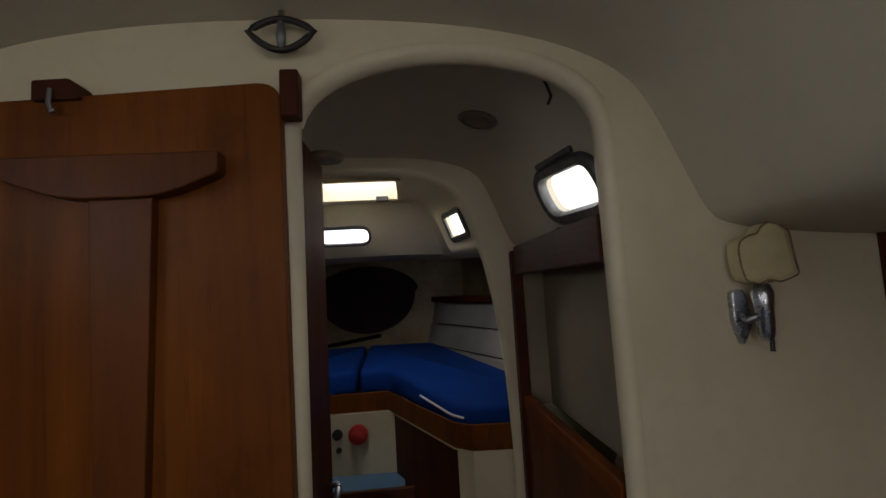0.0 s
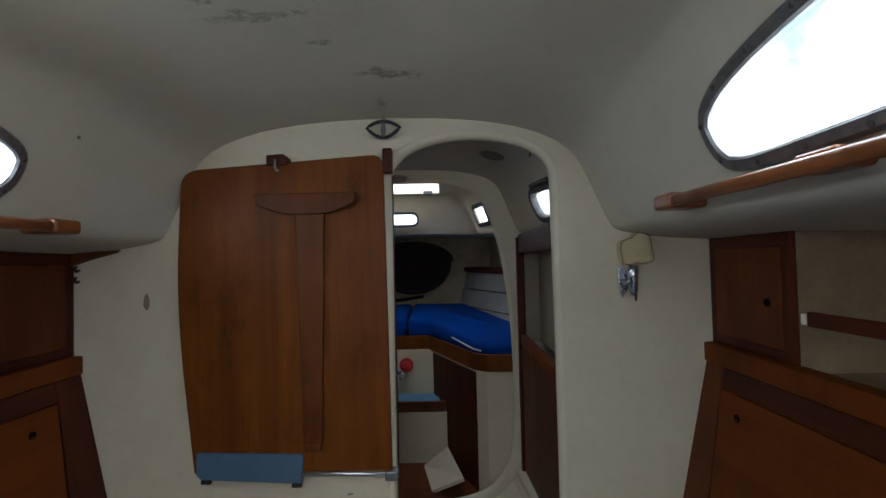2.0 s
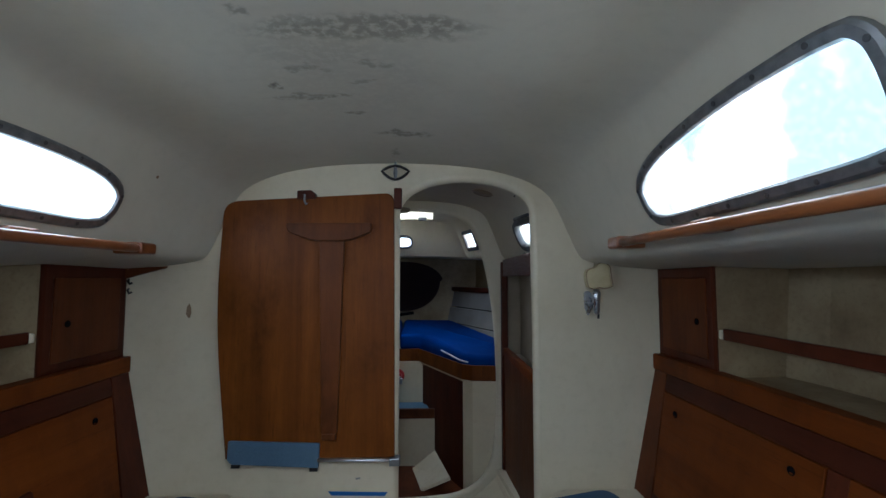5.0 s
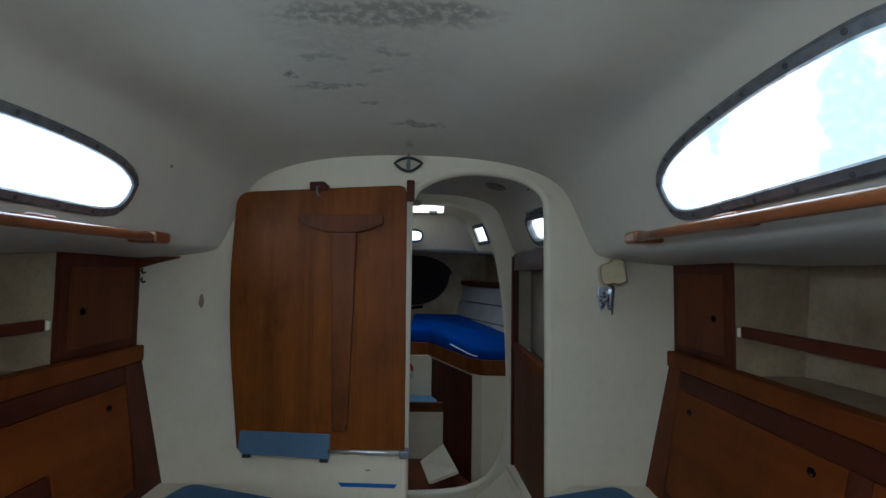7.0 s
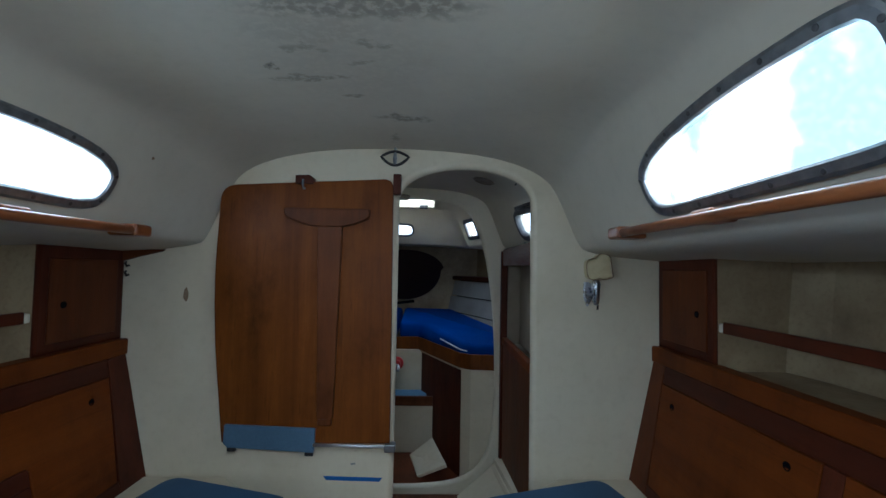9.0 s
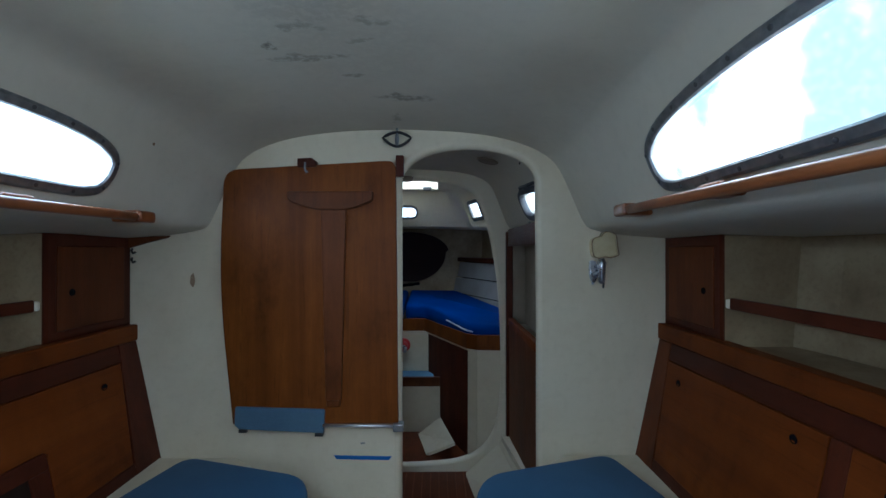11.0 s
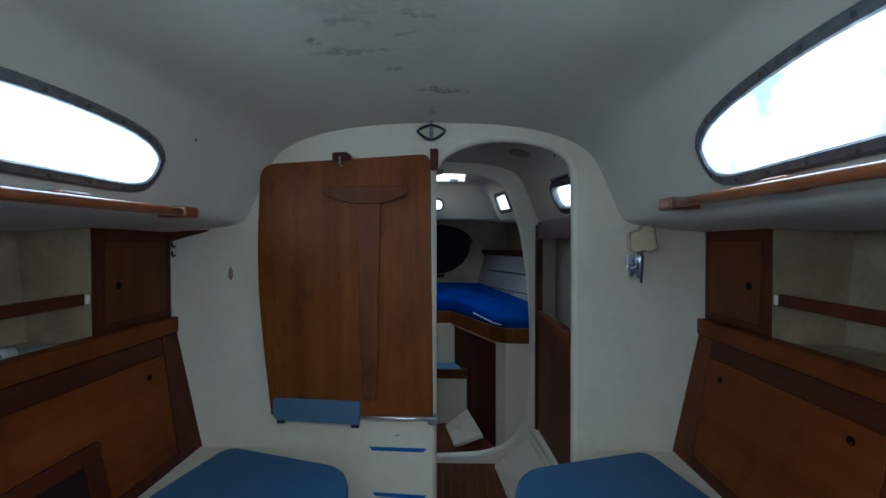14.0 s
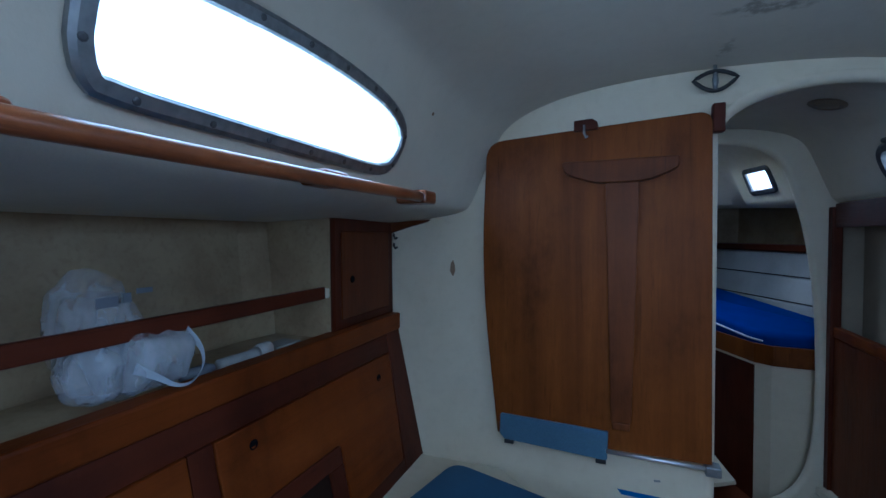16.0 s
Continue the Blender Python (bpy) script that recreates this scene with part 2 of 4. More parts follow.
SEAT_BLUE = cloth("faded_blue_cloth", (0.020, 0.078, 0.165), (0.034, 0.108, 0.205), sheen=0.05)
BERTH_BLUE = cloth("royal_blue_cloth", (0.0, 0.032, 0.20), (0.0, 0.046, 0.27), sheen=0.0)
BERTH_BLUE.node_tree.nodes["Principled BSDF"].inputs["Specular IOR Level"].default_value = 0.15
PIPING = paint("white_piping", (0.55, 0.57, 0.62), (0.5, 0.5, 0.5), 0.6)
CARPET = cloth("pale_blue_carpet", (0.065, 0.16, 0.26), (0.10, 0.21, 0.31), 0.95, 300)
PAD_BLUE = cloth("grey_blue_canvas", (0.062, 0.115, 0.175), (0.085, 0.15, 0.215), 0.8, 400)
TAPE = paint("blue_tape", (0.005, 0.09, 0.30), (0.02, 0.12, 0.34), 0.6, 0.3)
ALLOY = metal("dull_window_alloy", (0.30, 0.31, 0.32), 0.38)
DARK_ALLOY = metal("dark_portlight_frame", (0.16, 0.16, 0.165), 0.45)
CHROME = metal("chrome", (0.46, 0.48, 0.52), 0.2)
BRIGHT = metal("polished_rod", (0.78, 0.79, 0.80), 0.3, 0.05)
BLACK = paint("black_iron", (0.012, 0.011, 0.010), (0.03, 0.025, 0.02), 0.5)
HOLE = paint("dark_finger_hole", (0.003, 0.0035, 0.005), (0.006, 0.006, 0.007), 0.85)
HOLE.node_tree.nodes["Principled BSDF"].inputs["Specular IOR Level"].default_value = 0.08
SHADE = paint("yellowed_shade", (0.55, 0.475, 0.28), (0.32, 0.22, 0.09), 0.5, 0.4, 0.1, 12.0)
RUST = paint("brown_stain", (0.20, 0.12, 0.065), (0.36, 0.28, 0.18), 0.9, 0.7, 0.1, 60.0)
BURGUNDY = cloth("burgundy_cloth", (0.016, 0.006, 0.006), (0.03, 0.010, 0.010))
RED = paint("red_plastic", (0.45, 0.02, 0.02), (0.3, 0.02, 0.02), 0.4)
BEIGE = paint("beige_panel", (0.27, 0.225, 0.155), (0.18, 0.145, 0.10), 0.6, 0.5)
PLASTIC = paint("white_plastic_film", (0.50, 0.52, 0.55), (0.36, 0.38, 0.41), 0.3, 0.4, 0.3, 14.0)
FILM = paint("white_plastic_strip", (0.40, 0.43, 0.47), (0.28, 0.30, 0.34), 0.3, 0.4, 0.3, 14.0)
film_nodes = PLASTIC.node_tree
fold = add(film_nodes, "ShaderNodeTexNoise", Scale=13.0, Detail=3.0, Roughness=0.5)
film_nodes.links.new(coords(film_nodes, (1, 1, 0.45)), fold.inputs["Vector"])
film_nodes.links.new(ramp(film_nodes, fold.outputs[0], [(0.36, (0.10,) * 3), (0.66, (0.55,) * 3)]).outputs[0], film_nodes.nodes["Principled BSDF"].inputs["Alpha"])
TAN = paint("tan_plastic", (0.20, 0.155, 0.10), (0.12, 0.09, 0.06), 0.5, 0.4, 0.1, 20.0)
INK = paint("grey_print", (0.12, 0.13, 0.15), (0.2, 0.2, 0.22), 0.6)
PAPER = paint("grey_paper", (0.24, 0.235, 0.22), (0.15, 0.145, 0.135), 0.7, 0.5, 0.1, 20.0)
PANE_STBD = pane_material("crazed_pane", (0.60, 0.71, 0.75), 1.0)
PANE_CLEAR = pane_material("clear_pane", (0.75, 0.85, 0.9), 0.3)

# ---------------------------------------------------------------- builders


def mesh_of(name, bm, material, smooth=False):
    me = bpy.data.meshes.new(name)
    bmesh.ops.recalc_face_normals(bm, faces=bm.faces)
    if bm.calc_volume(signed=True) < 0:
        bmesh.ops.reverse_faces(bm, faces=bm.faces)
    bm.to_mesh(me)
    bm.free()
    me.materials.append(material)
    if smooth:
        for p in me.polygons:
            p.use_smooth = True
    return me


def thing(name, label, category, bm=None, material=None, kind="", group="", smooth=False):
    ob = new(name, mesh_of(name, bm, material, smooth) if bm else None)
    return tagged(ob, label, category, group, kind)


def part(name, bm, material, parent, label="", smooth=False):
    ob = new(name, mesh_of(name, bm, material, smooth))
    ob.parent = parent
    return tagged(ob, label) if label else ob


def box(x0, x1, y0, y1, z0, z1, bevel=0.0, seg=2, bm=None):
    own = bmesh.new()
    bmesh.ops.create_cube(own, size=1)
    for v in own.verts:
        v.co = Vector((x0 + (v.co.x + 0.5) * (x1 - x0), y0 + (v.co.y + 0.5) * (y1 - y0), z0 + (v.co.z + 0.5) * (z1 - z0)))
    if bevel:
        bmesh.ops.bevel(own, geom=own.edges[:], offset=bevel, segments=seg, affect="EDGES", profile=0.5)
    return join(bm, own) if bm else own


def join(bm, other):
    me = bpy.data.meshes.new("tmp")
    other.to_mesh(me)
    other.free()
    bm.from_mesh(me)
    bpy.data.meshes.remove(me)
    return bm


def rounded(points, radius, seg=5):
    """The polygon with its corners rounded. radius: one number or one for each corner."""
    out, n = [], len(points)
    for i, p in enumerate(points):
        r = radius[i] if isinstance(radius, (list, tuple)) else radius
        p, a, b = Vector(p), Vector(points[i - 1]), Vector(points[(i + 1) % n])
        if r <= 0:
            out.append(p)
            continue
        da, db = min(r, (a - p).length * 0.49), min(r, (b - p).length * 0.49)
        pa, pb = p + (a - p).normalized() * da, p + (b - p).normalized() * db
        for k in range(seg + 1):
            t = k / seg
            out.append(pa * (1 - t) ** 2 + p * 2 * t * (1 - t) + pb * t * t)
    return out


def evened(outline, n):
    """The closed outline with n points at even steps along it."""
    m = len(outline)
    pts = [Vector(p) for p in outline] + [Vector(outline[0])]
    run = [0.0]
    for a, b in zip(pts, pts[1:]):
        run.append(run[-1] + (b - a).length)
    out, i = [], 0
    for k in range(n):
        d = run[-1] * k / n
        while i < m - 1 and run[i + 1] < d:
            i += 1
        out.append(pts[i].lerp(pts[i + 1], (d - run[i]) / max(run[i + 1] - run[i], 1e-9)))
    return out


def slab(outline, place, depth, bevel=0.0, seg=2):
    """A plate: a 2D outline, put in space by place(u, v, w), w from 0 to depth."""
    bm = bmesh.new()
    lo = [bm.verts.new(place(p[0], p[1], 0)) for p in outline]
    hi = [bm.verts.new(place(p[0], p[1], depth)) for p in outline]
    n = len(outline)
    bm.faces.new(lo)
    top = bm.faces.new(hi[::-1])
    for i in range(n):
        bm.faces.new((lo[i], lo[(i + 1) % n], hi[(i + 1) % n], hi[i]))
    bmesh.ops.recalc_face_normals(bm, faces=bm.faces)
    if bevel:
        bmesh.ops.bevel(bm, geom=top.edges[:], offset=bevel, segments=seg, affect="EDGES", profile=0.5)
    return bm


def ring(outer, inner, place, depth):
    """A frame between two outlines of the same number of points."""
    bm = bmesh.new()
    n = len(outer)
    loops = [[bm.verts.new(place(p[0], p[1], w)) for p in line] for line, w in ((outer, 0), (outer, depth * 0.7), (inset_line(outer, inner, 0.25), depth), (inset_line(outer, inner, 0.85), depth), (inner, depth * 0.6), (inner, 0))]
    for a, b in zip(loops, loops[1:] + loops[:1]):
        for i in range(n):
            bm.faces.new((a[i], a[(i + 1) % n], b[(i + 1) % n], b[i]))
    return bm


def inset_line(outer, inner, t):
    return [Vector(a).lerp(Vector(b), t) for a, b in zip(outer, inner)]


def shrink(outline, d):
    """The outline, d metres inwards."""
    n = len(outline)
    area2 = sum(outline[i][0] * outline[(i + 1) % n][1] - outline[(i + 1) % n][0] * outline[i][1] for i in range(n))
    s = 1 if area2 > 0 else -1
    out = []
    for i in range(n):
        a, p, b = Vector(outline[i - 1]), Vector(outline[i]), Vector(outline[(i + 1) % n])
        t = (b - a).normalized()
        out.append(p + Vector((-t.y, t.x)) * s * d)
    return out


def tube(points, radius, sides=10, closed=False):
    """A round bar along points; radius: one number or one for each point."""
    bm = bmesh.new()
    pts = [Vector(p) for p in points]
    n, rings = len(pts), []
    up = Vector((0.13, 0.21, 0.97))
    for i, p in enumerate(pts):
        a = pts[i - 1] if (i or closed) else p
        b = pts[(i + 1) % n] if (i < n - 1 or closed) else p
        t = (b - a).normalized()
        s = t.cross(up).normalized()
        u = s.cross(t)
        r = radius[i] if isinstance(radius, (list, tuple)) else radius
        rings.append([bm.verts.new(p + (s * math.cos(k * math.tau / sides) + u * math.sin(k * math.tau / sides)) * r) for k in range(sides)])
    pairs = list(zip(rings, rings[1:])) + ([(rings[-1], rings[0])] if closed else [])
    for a, b in pairs:
        for k in range(sides):
            bm.faces.new((a[k], a[(k + 1) % sides], b[(k + 1) % sides], b[k]))
    if not closed:
        bm.faces.new(rings[0])
        bm.faces.new(rings[-1][::-1])
    return bm


def lathe(profile, base, axis, sides=20):
    """Turned shape: profile of (radius, height) along an axis from base."""
    bm = bmesh.new()
    turn = Vector((0, 0, 1)).rotation_difference(Vector(axis)).to_matrix()
    rings = [[bm.verts.new(Vector(base) + turn @ Vector((r * math.cos(k * math.tau / sides), r * math.sin(k * math.tau / sides), h))) for k in range(sides)] for r, h in profile]
    for a, b in zip(rings, rings[1:]):
        for k in range(sides):
            bm.faces.new((a[k], a[(k + 1) % sides], b[(k + 1) % sides], b[k]))
    bm.faces.new(rings[0])
    bm.faces.new(rings[-1])
    return bm


def volume(me):
    bm = bmesh.new()
    bm.from_mesh(me)
    v = bm.calc_volume(signed=True)
    bm.free()
    return v


def cut(ob, cutters):
    """Cuts the given bmeshes out of ob for good, by whichever solver takes material away."""
    for bm in cutters:
        tool = new("tool", mesh_of("tool", bm, GELCOAT))
        before = volume(ob.data)
        for solver in ("EXACT", "FAST"):
            mod = ob.modifiers.new("cut", "BOOLEAN")
            mod.object, mod.operation, mod.solver = tool, "DIFFERENCE", solver
            mod.use_self = solver == "EXACT"
            bpy.context.view_layer.update()
            me = bpy.data.meshes.new_from_object(ob.evaluated_get(bpy.context.evaluated_depsgraph_get()))
            ob.modifiers.clear()
            after = volume(me)
            if 0.15 * before < after < before - 2e-5:
                ob.data = me
                break
        bpy.data.objects.remove(tool)
    return ob


def flat(y, s=1):
    """Plates upright across the boat: u is x, v is z; depth s*w from y."""
    return lambda u, v, w: Vector((u, y + s * w, v))


def level(z):
    return lambda u, v, w: Vector((u, v, z + w))


SLOPE = 0.35


def coach(side, x_ref=0.75, z_ref=1.46, off=0.0):
    """Plates on the sloping coachroof side: u is y, v is z; depth goes inboard."""
    nrm = Vector((-1, 0, -SLOPE)).normalized()

    def place(u, v, w):
        p = Vector((x_ref + (PORT_OUT if side < 0 else 0) - (v - z_ref) * SLOPE, u, v)) + nrm * (w + off)
        return Vector((p.x * side, p.y, p.z))
    return place

# ---------------------------------------------------------------- structure: roof, side decks, hull

PROFILES = [  # half sections of the roof and side deck, (x, z), from the middle outwards, with their y
    (-2.75, [(0, 1.86), (0.22, 1.85), (0.42, 1.82), (0.56, 1.80), (0.625, 1.775), (0.667, 1.725), (0.759, 1.46), (0.775, 1.41), (0.81, 1.375), (0.90, 1.36), (1.06, 1.35), (1.42, 1.345)]),
    (-0.55, [(0, 1.835), (0.22, 1.825), (0.42, 1.80), (0.54, 1.785), (0.612, 1.758), (0.656, 1.725), (0.75, 1.46), (0.766, 1.41), (0.80, 1.372), (0.885, 1.355), (1.05, 1.345), (1.40, 1.335)]),
    (0.0, [(0, 1.782), (0.22, 1.776), (0.40, 1.753), (0.52, 1.717), (0.597, 1.676), (0.648, 1.625), (0.72, 1.46), (0.745, 1.405), (0.77, 1.375), (0.885, 1.355), (1.05, 1.34), (1.30, 1.335)]),
    (0.8, [(0, 1.765), (0.18, 1.76), (0.30, 1.745), (0.395, 1.718), (0.447, 1.684), (0.475, 1.64), (0.54, 1.47), (0.557, 1.43), (0.60, 1.405), (0.74, 1.40), (0.90, 1.395), (1.15, 1.39)]),
    (1.45, [(0, 1.735), (0.14, 1.732), (0.24, 1.725), (0.28, 1.705), (0.315, 1.675), (0.335, 1.64), (0.392, 1.48), (0.412, 1.455), (0.46, 1.44), (0.60, 1.435), (0.76, 1.43), (0.95, 1.43)]),
    (1.68, [(0, 1.48), (0.18, 1.478), (0.30, 1.475), (0.38, 1.47), (0.42, 1.465), (0.45, 1.46), (0.50, 1.455), (0.52, 1.452), (0.55, 1.45), (0.62, 1.448), (0.70, 1.445), (0.82, 1.44)]),
    (2.7, [(0, 1.50), (0.10, 1.50), (0.18, 1.50), (0.24, 1.50), (0.28, 1.50), (0.30, 1.50), (0.32, 1.50), (0.34, 1.50), (0.36, 1.50), (0.40, 1.50), (0.45, 1.50), (0.50, 1.50)]),
]


PORT_OUT = 0.085


def port_out(y):
    """How much further the port roof side stands from the middle than the starboard one, at y."""
    if y > 0:
        return 0.03 * max(0, 1 - y / 0.3)
    t = min(1, -y / 0.34)
    return 0.03 + (PORT_OUT - 0.03) * t * t * (3 - 2 * t)


def section(y):
    """The half section of the roof at y."""
    for (ya, a), (yb, b) in zip(PROFILES, PROFILES[1:]):
        if ya <= y <= yb:
            t = (y - ya) / (yb - ya)
            if yb == 0.0:
                t = t * t * (3 - 2 * t) * 0.6 + t * 0.4
            return [(p[0] + (q[0] - p[0]) * t, p[1] + (q[1] - p[1]) * t) for p, q in zip(a, b)]


def smooth_line(points, times=2):
    """Rounds a polyline by cutting corners; its ends stay."""
    for _ in range(times):
        out = [points[0]]
        for a, b in zip(points, points[1:]):
            out += [(a[0] * 0.75 + b[0] * 0.25, a[1] * 0.75 + b[1] * 0.25), (a[0] * 0.25 + b[0] * 0.75, a[1] * 0.25 + b[1] * 0.75)]
        points = out + [points[-1]]
    return points


def shell(y0, y1, steps, thick):
    """The roof's shell: the inner skin and an outer one, thick metres above."""
    bm = bmesh.new()
    rows = []
    for i in range(steps + 1):
        y = y0 + (y1 - y0) * i / steps
        half = smooth_line(section(y))
        out = port_out(y)
        line = [(-x - out * min(1, x / 0.6), z) for x, z in half[:0:-1]] + half
        inner = [bm.verts.new((x, y, z)) for x, z in line]
        outer = [bm.verts.new((x * (1 + thick / 0.8), y, z + thick)) for x, z in line]
        rows.append((inner, outer))
    m = len(rows[0][0])
    for (ia, oa), (ib, ob_) in zip(rows, rows[1:]):
        for k in range(m - 1):
            bm.faces.new((ia[k], ia[k + 1], ib[k + 1], ib[k]))
            bm.faces.new((oa[k], ob_[k], ob_[k + 1], oa[k + 1]))
        for k in (0, m - 1):
            bm.faces.new((ia[k], ib[k], ob_[k], oa[k]))
    for inner, outer in (rows[0], rows[-1]):
        for k in range(m - 1):
            bm.faces.new((inner[k], inner[k + 1], outer[k + 1], outer[k]))
    return bm


# window outlines on the coachroof sides, (y, z)
MAIN_WIN = [(-0.492, 1.548), (-0.508, 1.482), (-0.560, 1.453), (-1.12, 1.478), (-1.165, 1.495), (-1.175, 1.62), (-1.16, 1.682), (-1.11, 1.697), (-0.92, 1.690), (-0.75, 1.669), (-0.61, 1.641), (-0.535, 1.610), (-0.503, 1.583)]
AFT_WIN = [(-1.46, 1.58), (-1.45, 1.46), (-1.50, 1.438), (-1.93, 1.45), (-1.97, 1.47), (-1.975, 1.60), (-1.94, 1.635), (-1.52, 1.638)]
PORT_WIN = [(0.195, 1.442), (0.195, 1.60), (0.49, 1.608), (0.49, 1.447)]
FORE_WIN = [(1.10, 1.497), (1.10, 1.635), (1.34, 1.64), (1.34, 1.497)]
main_line = rounded(rounded(MAIN_WIN, 0.06, 2), 0.03, 2)


def laid_out(front, long, fall):
    """The main window's outline with its front end at y = front, stretched by long, a little lower towards the stern."""
    return evened([Vector((front + (y + 0.492) * long, 1.44 + (z - 1.452) * (1.0 + fall * (y + 0.492)) + 0.024 * (y + 0.492))) for y, z in main_line], 110)


star_main_line = laid_out(-0.600, 1.05, 0.06)
port_main_line = laid_out(-0.475, 1.13, 0.34)
aft_line = rounded(AFT_WIN, 0.03, 3)
port_line = rounded(PORT_WIN, 0.078, 8)
fore_line = rounded(FORE_WIN, 0.035, 5)


def hole(outline, place, d, depth=0.3):
    return slab(shrink(outline, d), lambda u, v, w: place(u, v, w - depth / 2), depth)


PORT_IN = Vector((-1, -0.19, -0.417)).normalized()
FORE_IN = Vector((-1, -0.228, -0.365)).normalized()


def port_side(u, v, w):
    """Plates on the narrowing roof side of the passage: u is y, v is z."""
    return Vector((0.672 - (v - 1.463) * 0.417 - (u - 0.25) * 0.19, u, v)) + PORT_IN * w


def fore_side(u, v, w):
    """Plates on the narrowing roof side of the forward cabin: u is y, v is z."""
    return Vector((0.439 - (v - 1.477) * 0.365 - (u - 1.25) * 0.228, u, v)) + FORE_IN * w


roof = thing("ceiling", "grey-white moulded headliner of a sailing boat cabin, stained", "ceiling", shell(-2.75, 2.7, 70, 0.03), ROOF, "structure", smooth=True)
for s in (1, -1):
    cut(roof, [hole(star_main_line if s == 1 else port_main_line, coach(s), 0.022), hole(aft_line, coach(s), 0.022)])
cut(roof, [hole(port_line, port_side, 0.03), hole(fore_line, fore_side, 0.02)])
HATCH = [(-0.23, 1.02), (0.17, 1.02), (0.17, 1.42), (-0.23, 1.42)]
cut(roof, [slab(rounded(HATCH, 0.04), level(1.5), 0.5)])
cut(roof, [slab([(-0.30, -2.62), (0.30, -2.62), (0.30, -1.95), (-0.30, -1.95)], level(1.6), 0.5)])
FRONT_WIN = rounded([(-0.285, 1.535), (0.0, 1.535), (0.0, 1.63), (-0.285, 1.63)], 0.06, 6)
cut(roof, [slab(shrink(FRONT_WIN, 0.008), flat(1.45), 0.4)])
roof.data.materials.append(GELCOAT)
for p in roof.data.polygons:
    p.use_smooth = True
    p.material_index = 1 if p.center.y > 0.80 else 0
roof.data.set_sharp_from_angle(angle=math.radians(40))

# hull sides behind shelves and seats
for s, name in ((1, "wall_starboard"), (-1, "wall_port")):
    bm = bmesh.new()
    rows = []
    for y, xt, xm, xb in ((-2.75, 1.36, 1.33, 1.0), (-0.5, 1.36, 1.33, 1.0), (0.0, 1.28, 1.25, 0.95), (0.8, 1.13, 1.12, 0.95), (1.6, 0.86, 0.84, 0.72), (2.7, 0.42, 0.40, 0.32)):
        rows.append([bm.verts.new((s * x, y, z)) for x, z in ((xt, 1.52), (xt, 1.3), (xm, 0.95), (xb, 0.35), (xb * 0.7, -0.05), (xb * 0.7 + 0.05, -0.05), (xb + 0.05, 0.32), (xm + 0.05, 0.95), (xt + 0.05, 1.3), (xt + 0.05, 1.52))])
    for a, b in zip(rows, rows[1:]):
        for k in range(10):
            bm.faces.new((a[k], a[(k + 1) % 10], b[(k + 1) % 10], b[k]))
    bm.faces.new(rows[0])
    bm.faces.new(rows[-1])
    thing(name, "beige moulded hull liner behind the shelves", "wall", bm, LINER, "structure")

# ---------------------------------------------------------------- main bulkhead with its arched doorway
half = smooth_line(section(0.0))
outline = [(-x - 0.03 * min(1, x / 0.6), z + 0.02) for x, z in half[:0:-1]] + [(x, z + 0.02) for x, z in half] + [(1.25, 0.9), (0.9, 0.3), (0.7, -0.05), (-0.7, -0.05), (-0.9, 0.3), (-1.25, 0.9)]
bulkhead = thing("wall_bulkhead", "white painted main bulkhead with an arched doorway", "wall", slab(outline, flat(0.0), 0.045), GELCOAT, "structure")
DOOR = [(0.0, -0.1), (0.0, 1.585)] + [(0.274 - 0.274 * math.cos(a), 1.56 + 0.147 * math.sin(a) ** 0.85) for a in [math.pi * k / 22 for k in range(1, 22)]] + [(0.548, 1.555), (0.553, 1.0), (0.553, -0.1)]
EDGE = 0.0225
wide = shrink(DOOR, -EDGE)
cut(bulkhead, [slab([(wide[0][0], -0.1)] + wide[1:-1] + [(wide[-1][0], -0.1)], flat(-0.2), 0.5)])
# the doorway's rounded cream edging
edge = [(wide[1].x, EDGE, 0.25 * k) for k in range(6)] + [(p.x, EDGE, p.y) for p in wide[1:-1]] + [(wide[-2].x, EDGE, z) for z in (0.7, 0.4, 0.0)]
trim = thing("trim_doorway", "rounded cream edging round the arched doorway", "trim", tube(edge, EDGE + 0.0015, 12), GELCOAT, "structure", smooth=True)

# forward bulkhead, an arched opening with a thick rim
HALF = [(0.0, 1.705), (0.15, 1.70), (0.28, 1.685), (0.365, 1.648), (0.42, 1.585), (0.46, 1.48), (0.505, 1.30), (0.54, 1.05), (0.553, 0.80), (0.556, 0.55), (0.54, 0.33), (0.50, 0.20), (0.42, 0.11), (0.30, 0.065), (0.15, 0.05), (0.0, 0.045)]
HALF = smooth_line(HALF, 1)
FORE_X = -0.035  # the forward cabin lies a little to port of the saloon's middle
arch = [(x + FORE_X, z) for x, z in HALF + [(-x, z) for x, z in HALF[-2:0:-1]]]
half = smooth_line(section(0.8))
outline = [(-x, z + 0.02) for x, z in half[:0:-1]] + [(x, z + 0.02) for x, z in half] + [(1.0, 0.9), (0.7, 0.3), (0.5, -0.05), (-0.5, -0.05), (-0.7, 0.3), (-1.0, 0.9)]
fore_bulkhead = thing("wall_forward_bulkhead", "cream forward bulkhead with an oval opening", "wall", slab(outline, flat(0.79), 0.04), RIM, "structure")
wide = shrink(arch, -0.02)
cut(fore_bulkhead, [slab(wide, flat(0.6), 0.5)])
thing("trim_forward_opening", "rounded cream rim of the forward opening", "trim", tube([(p.x, 0.81, p.y) for p in wide], 0.0215, 10, True), RIM, "structure", smooth=True)

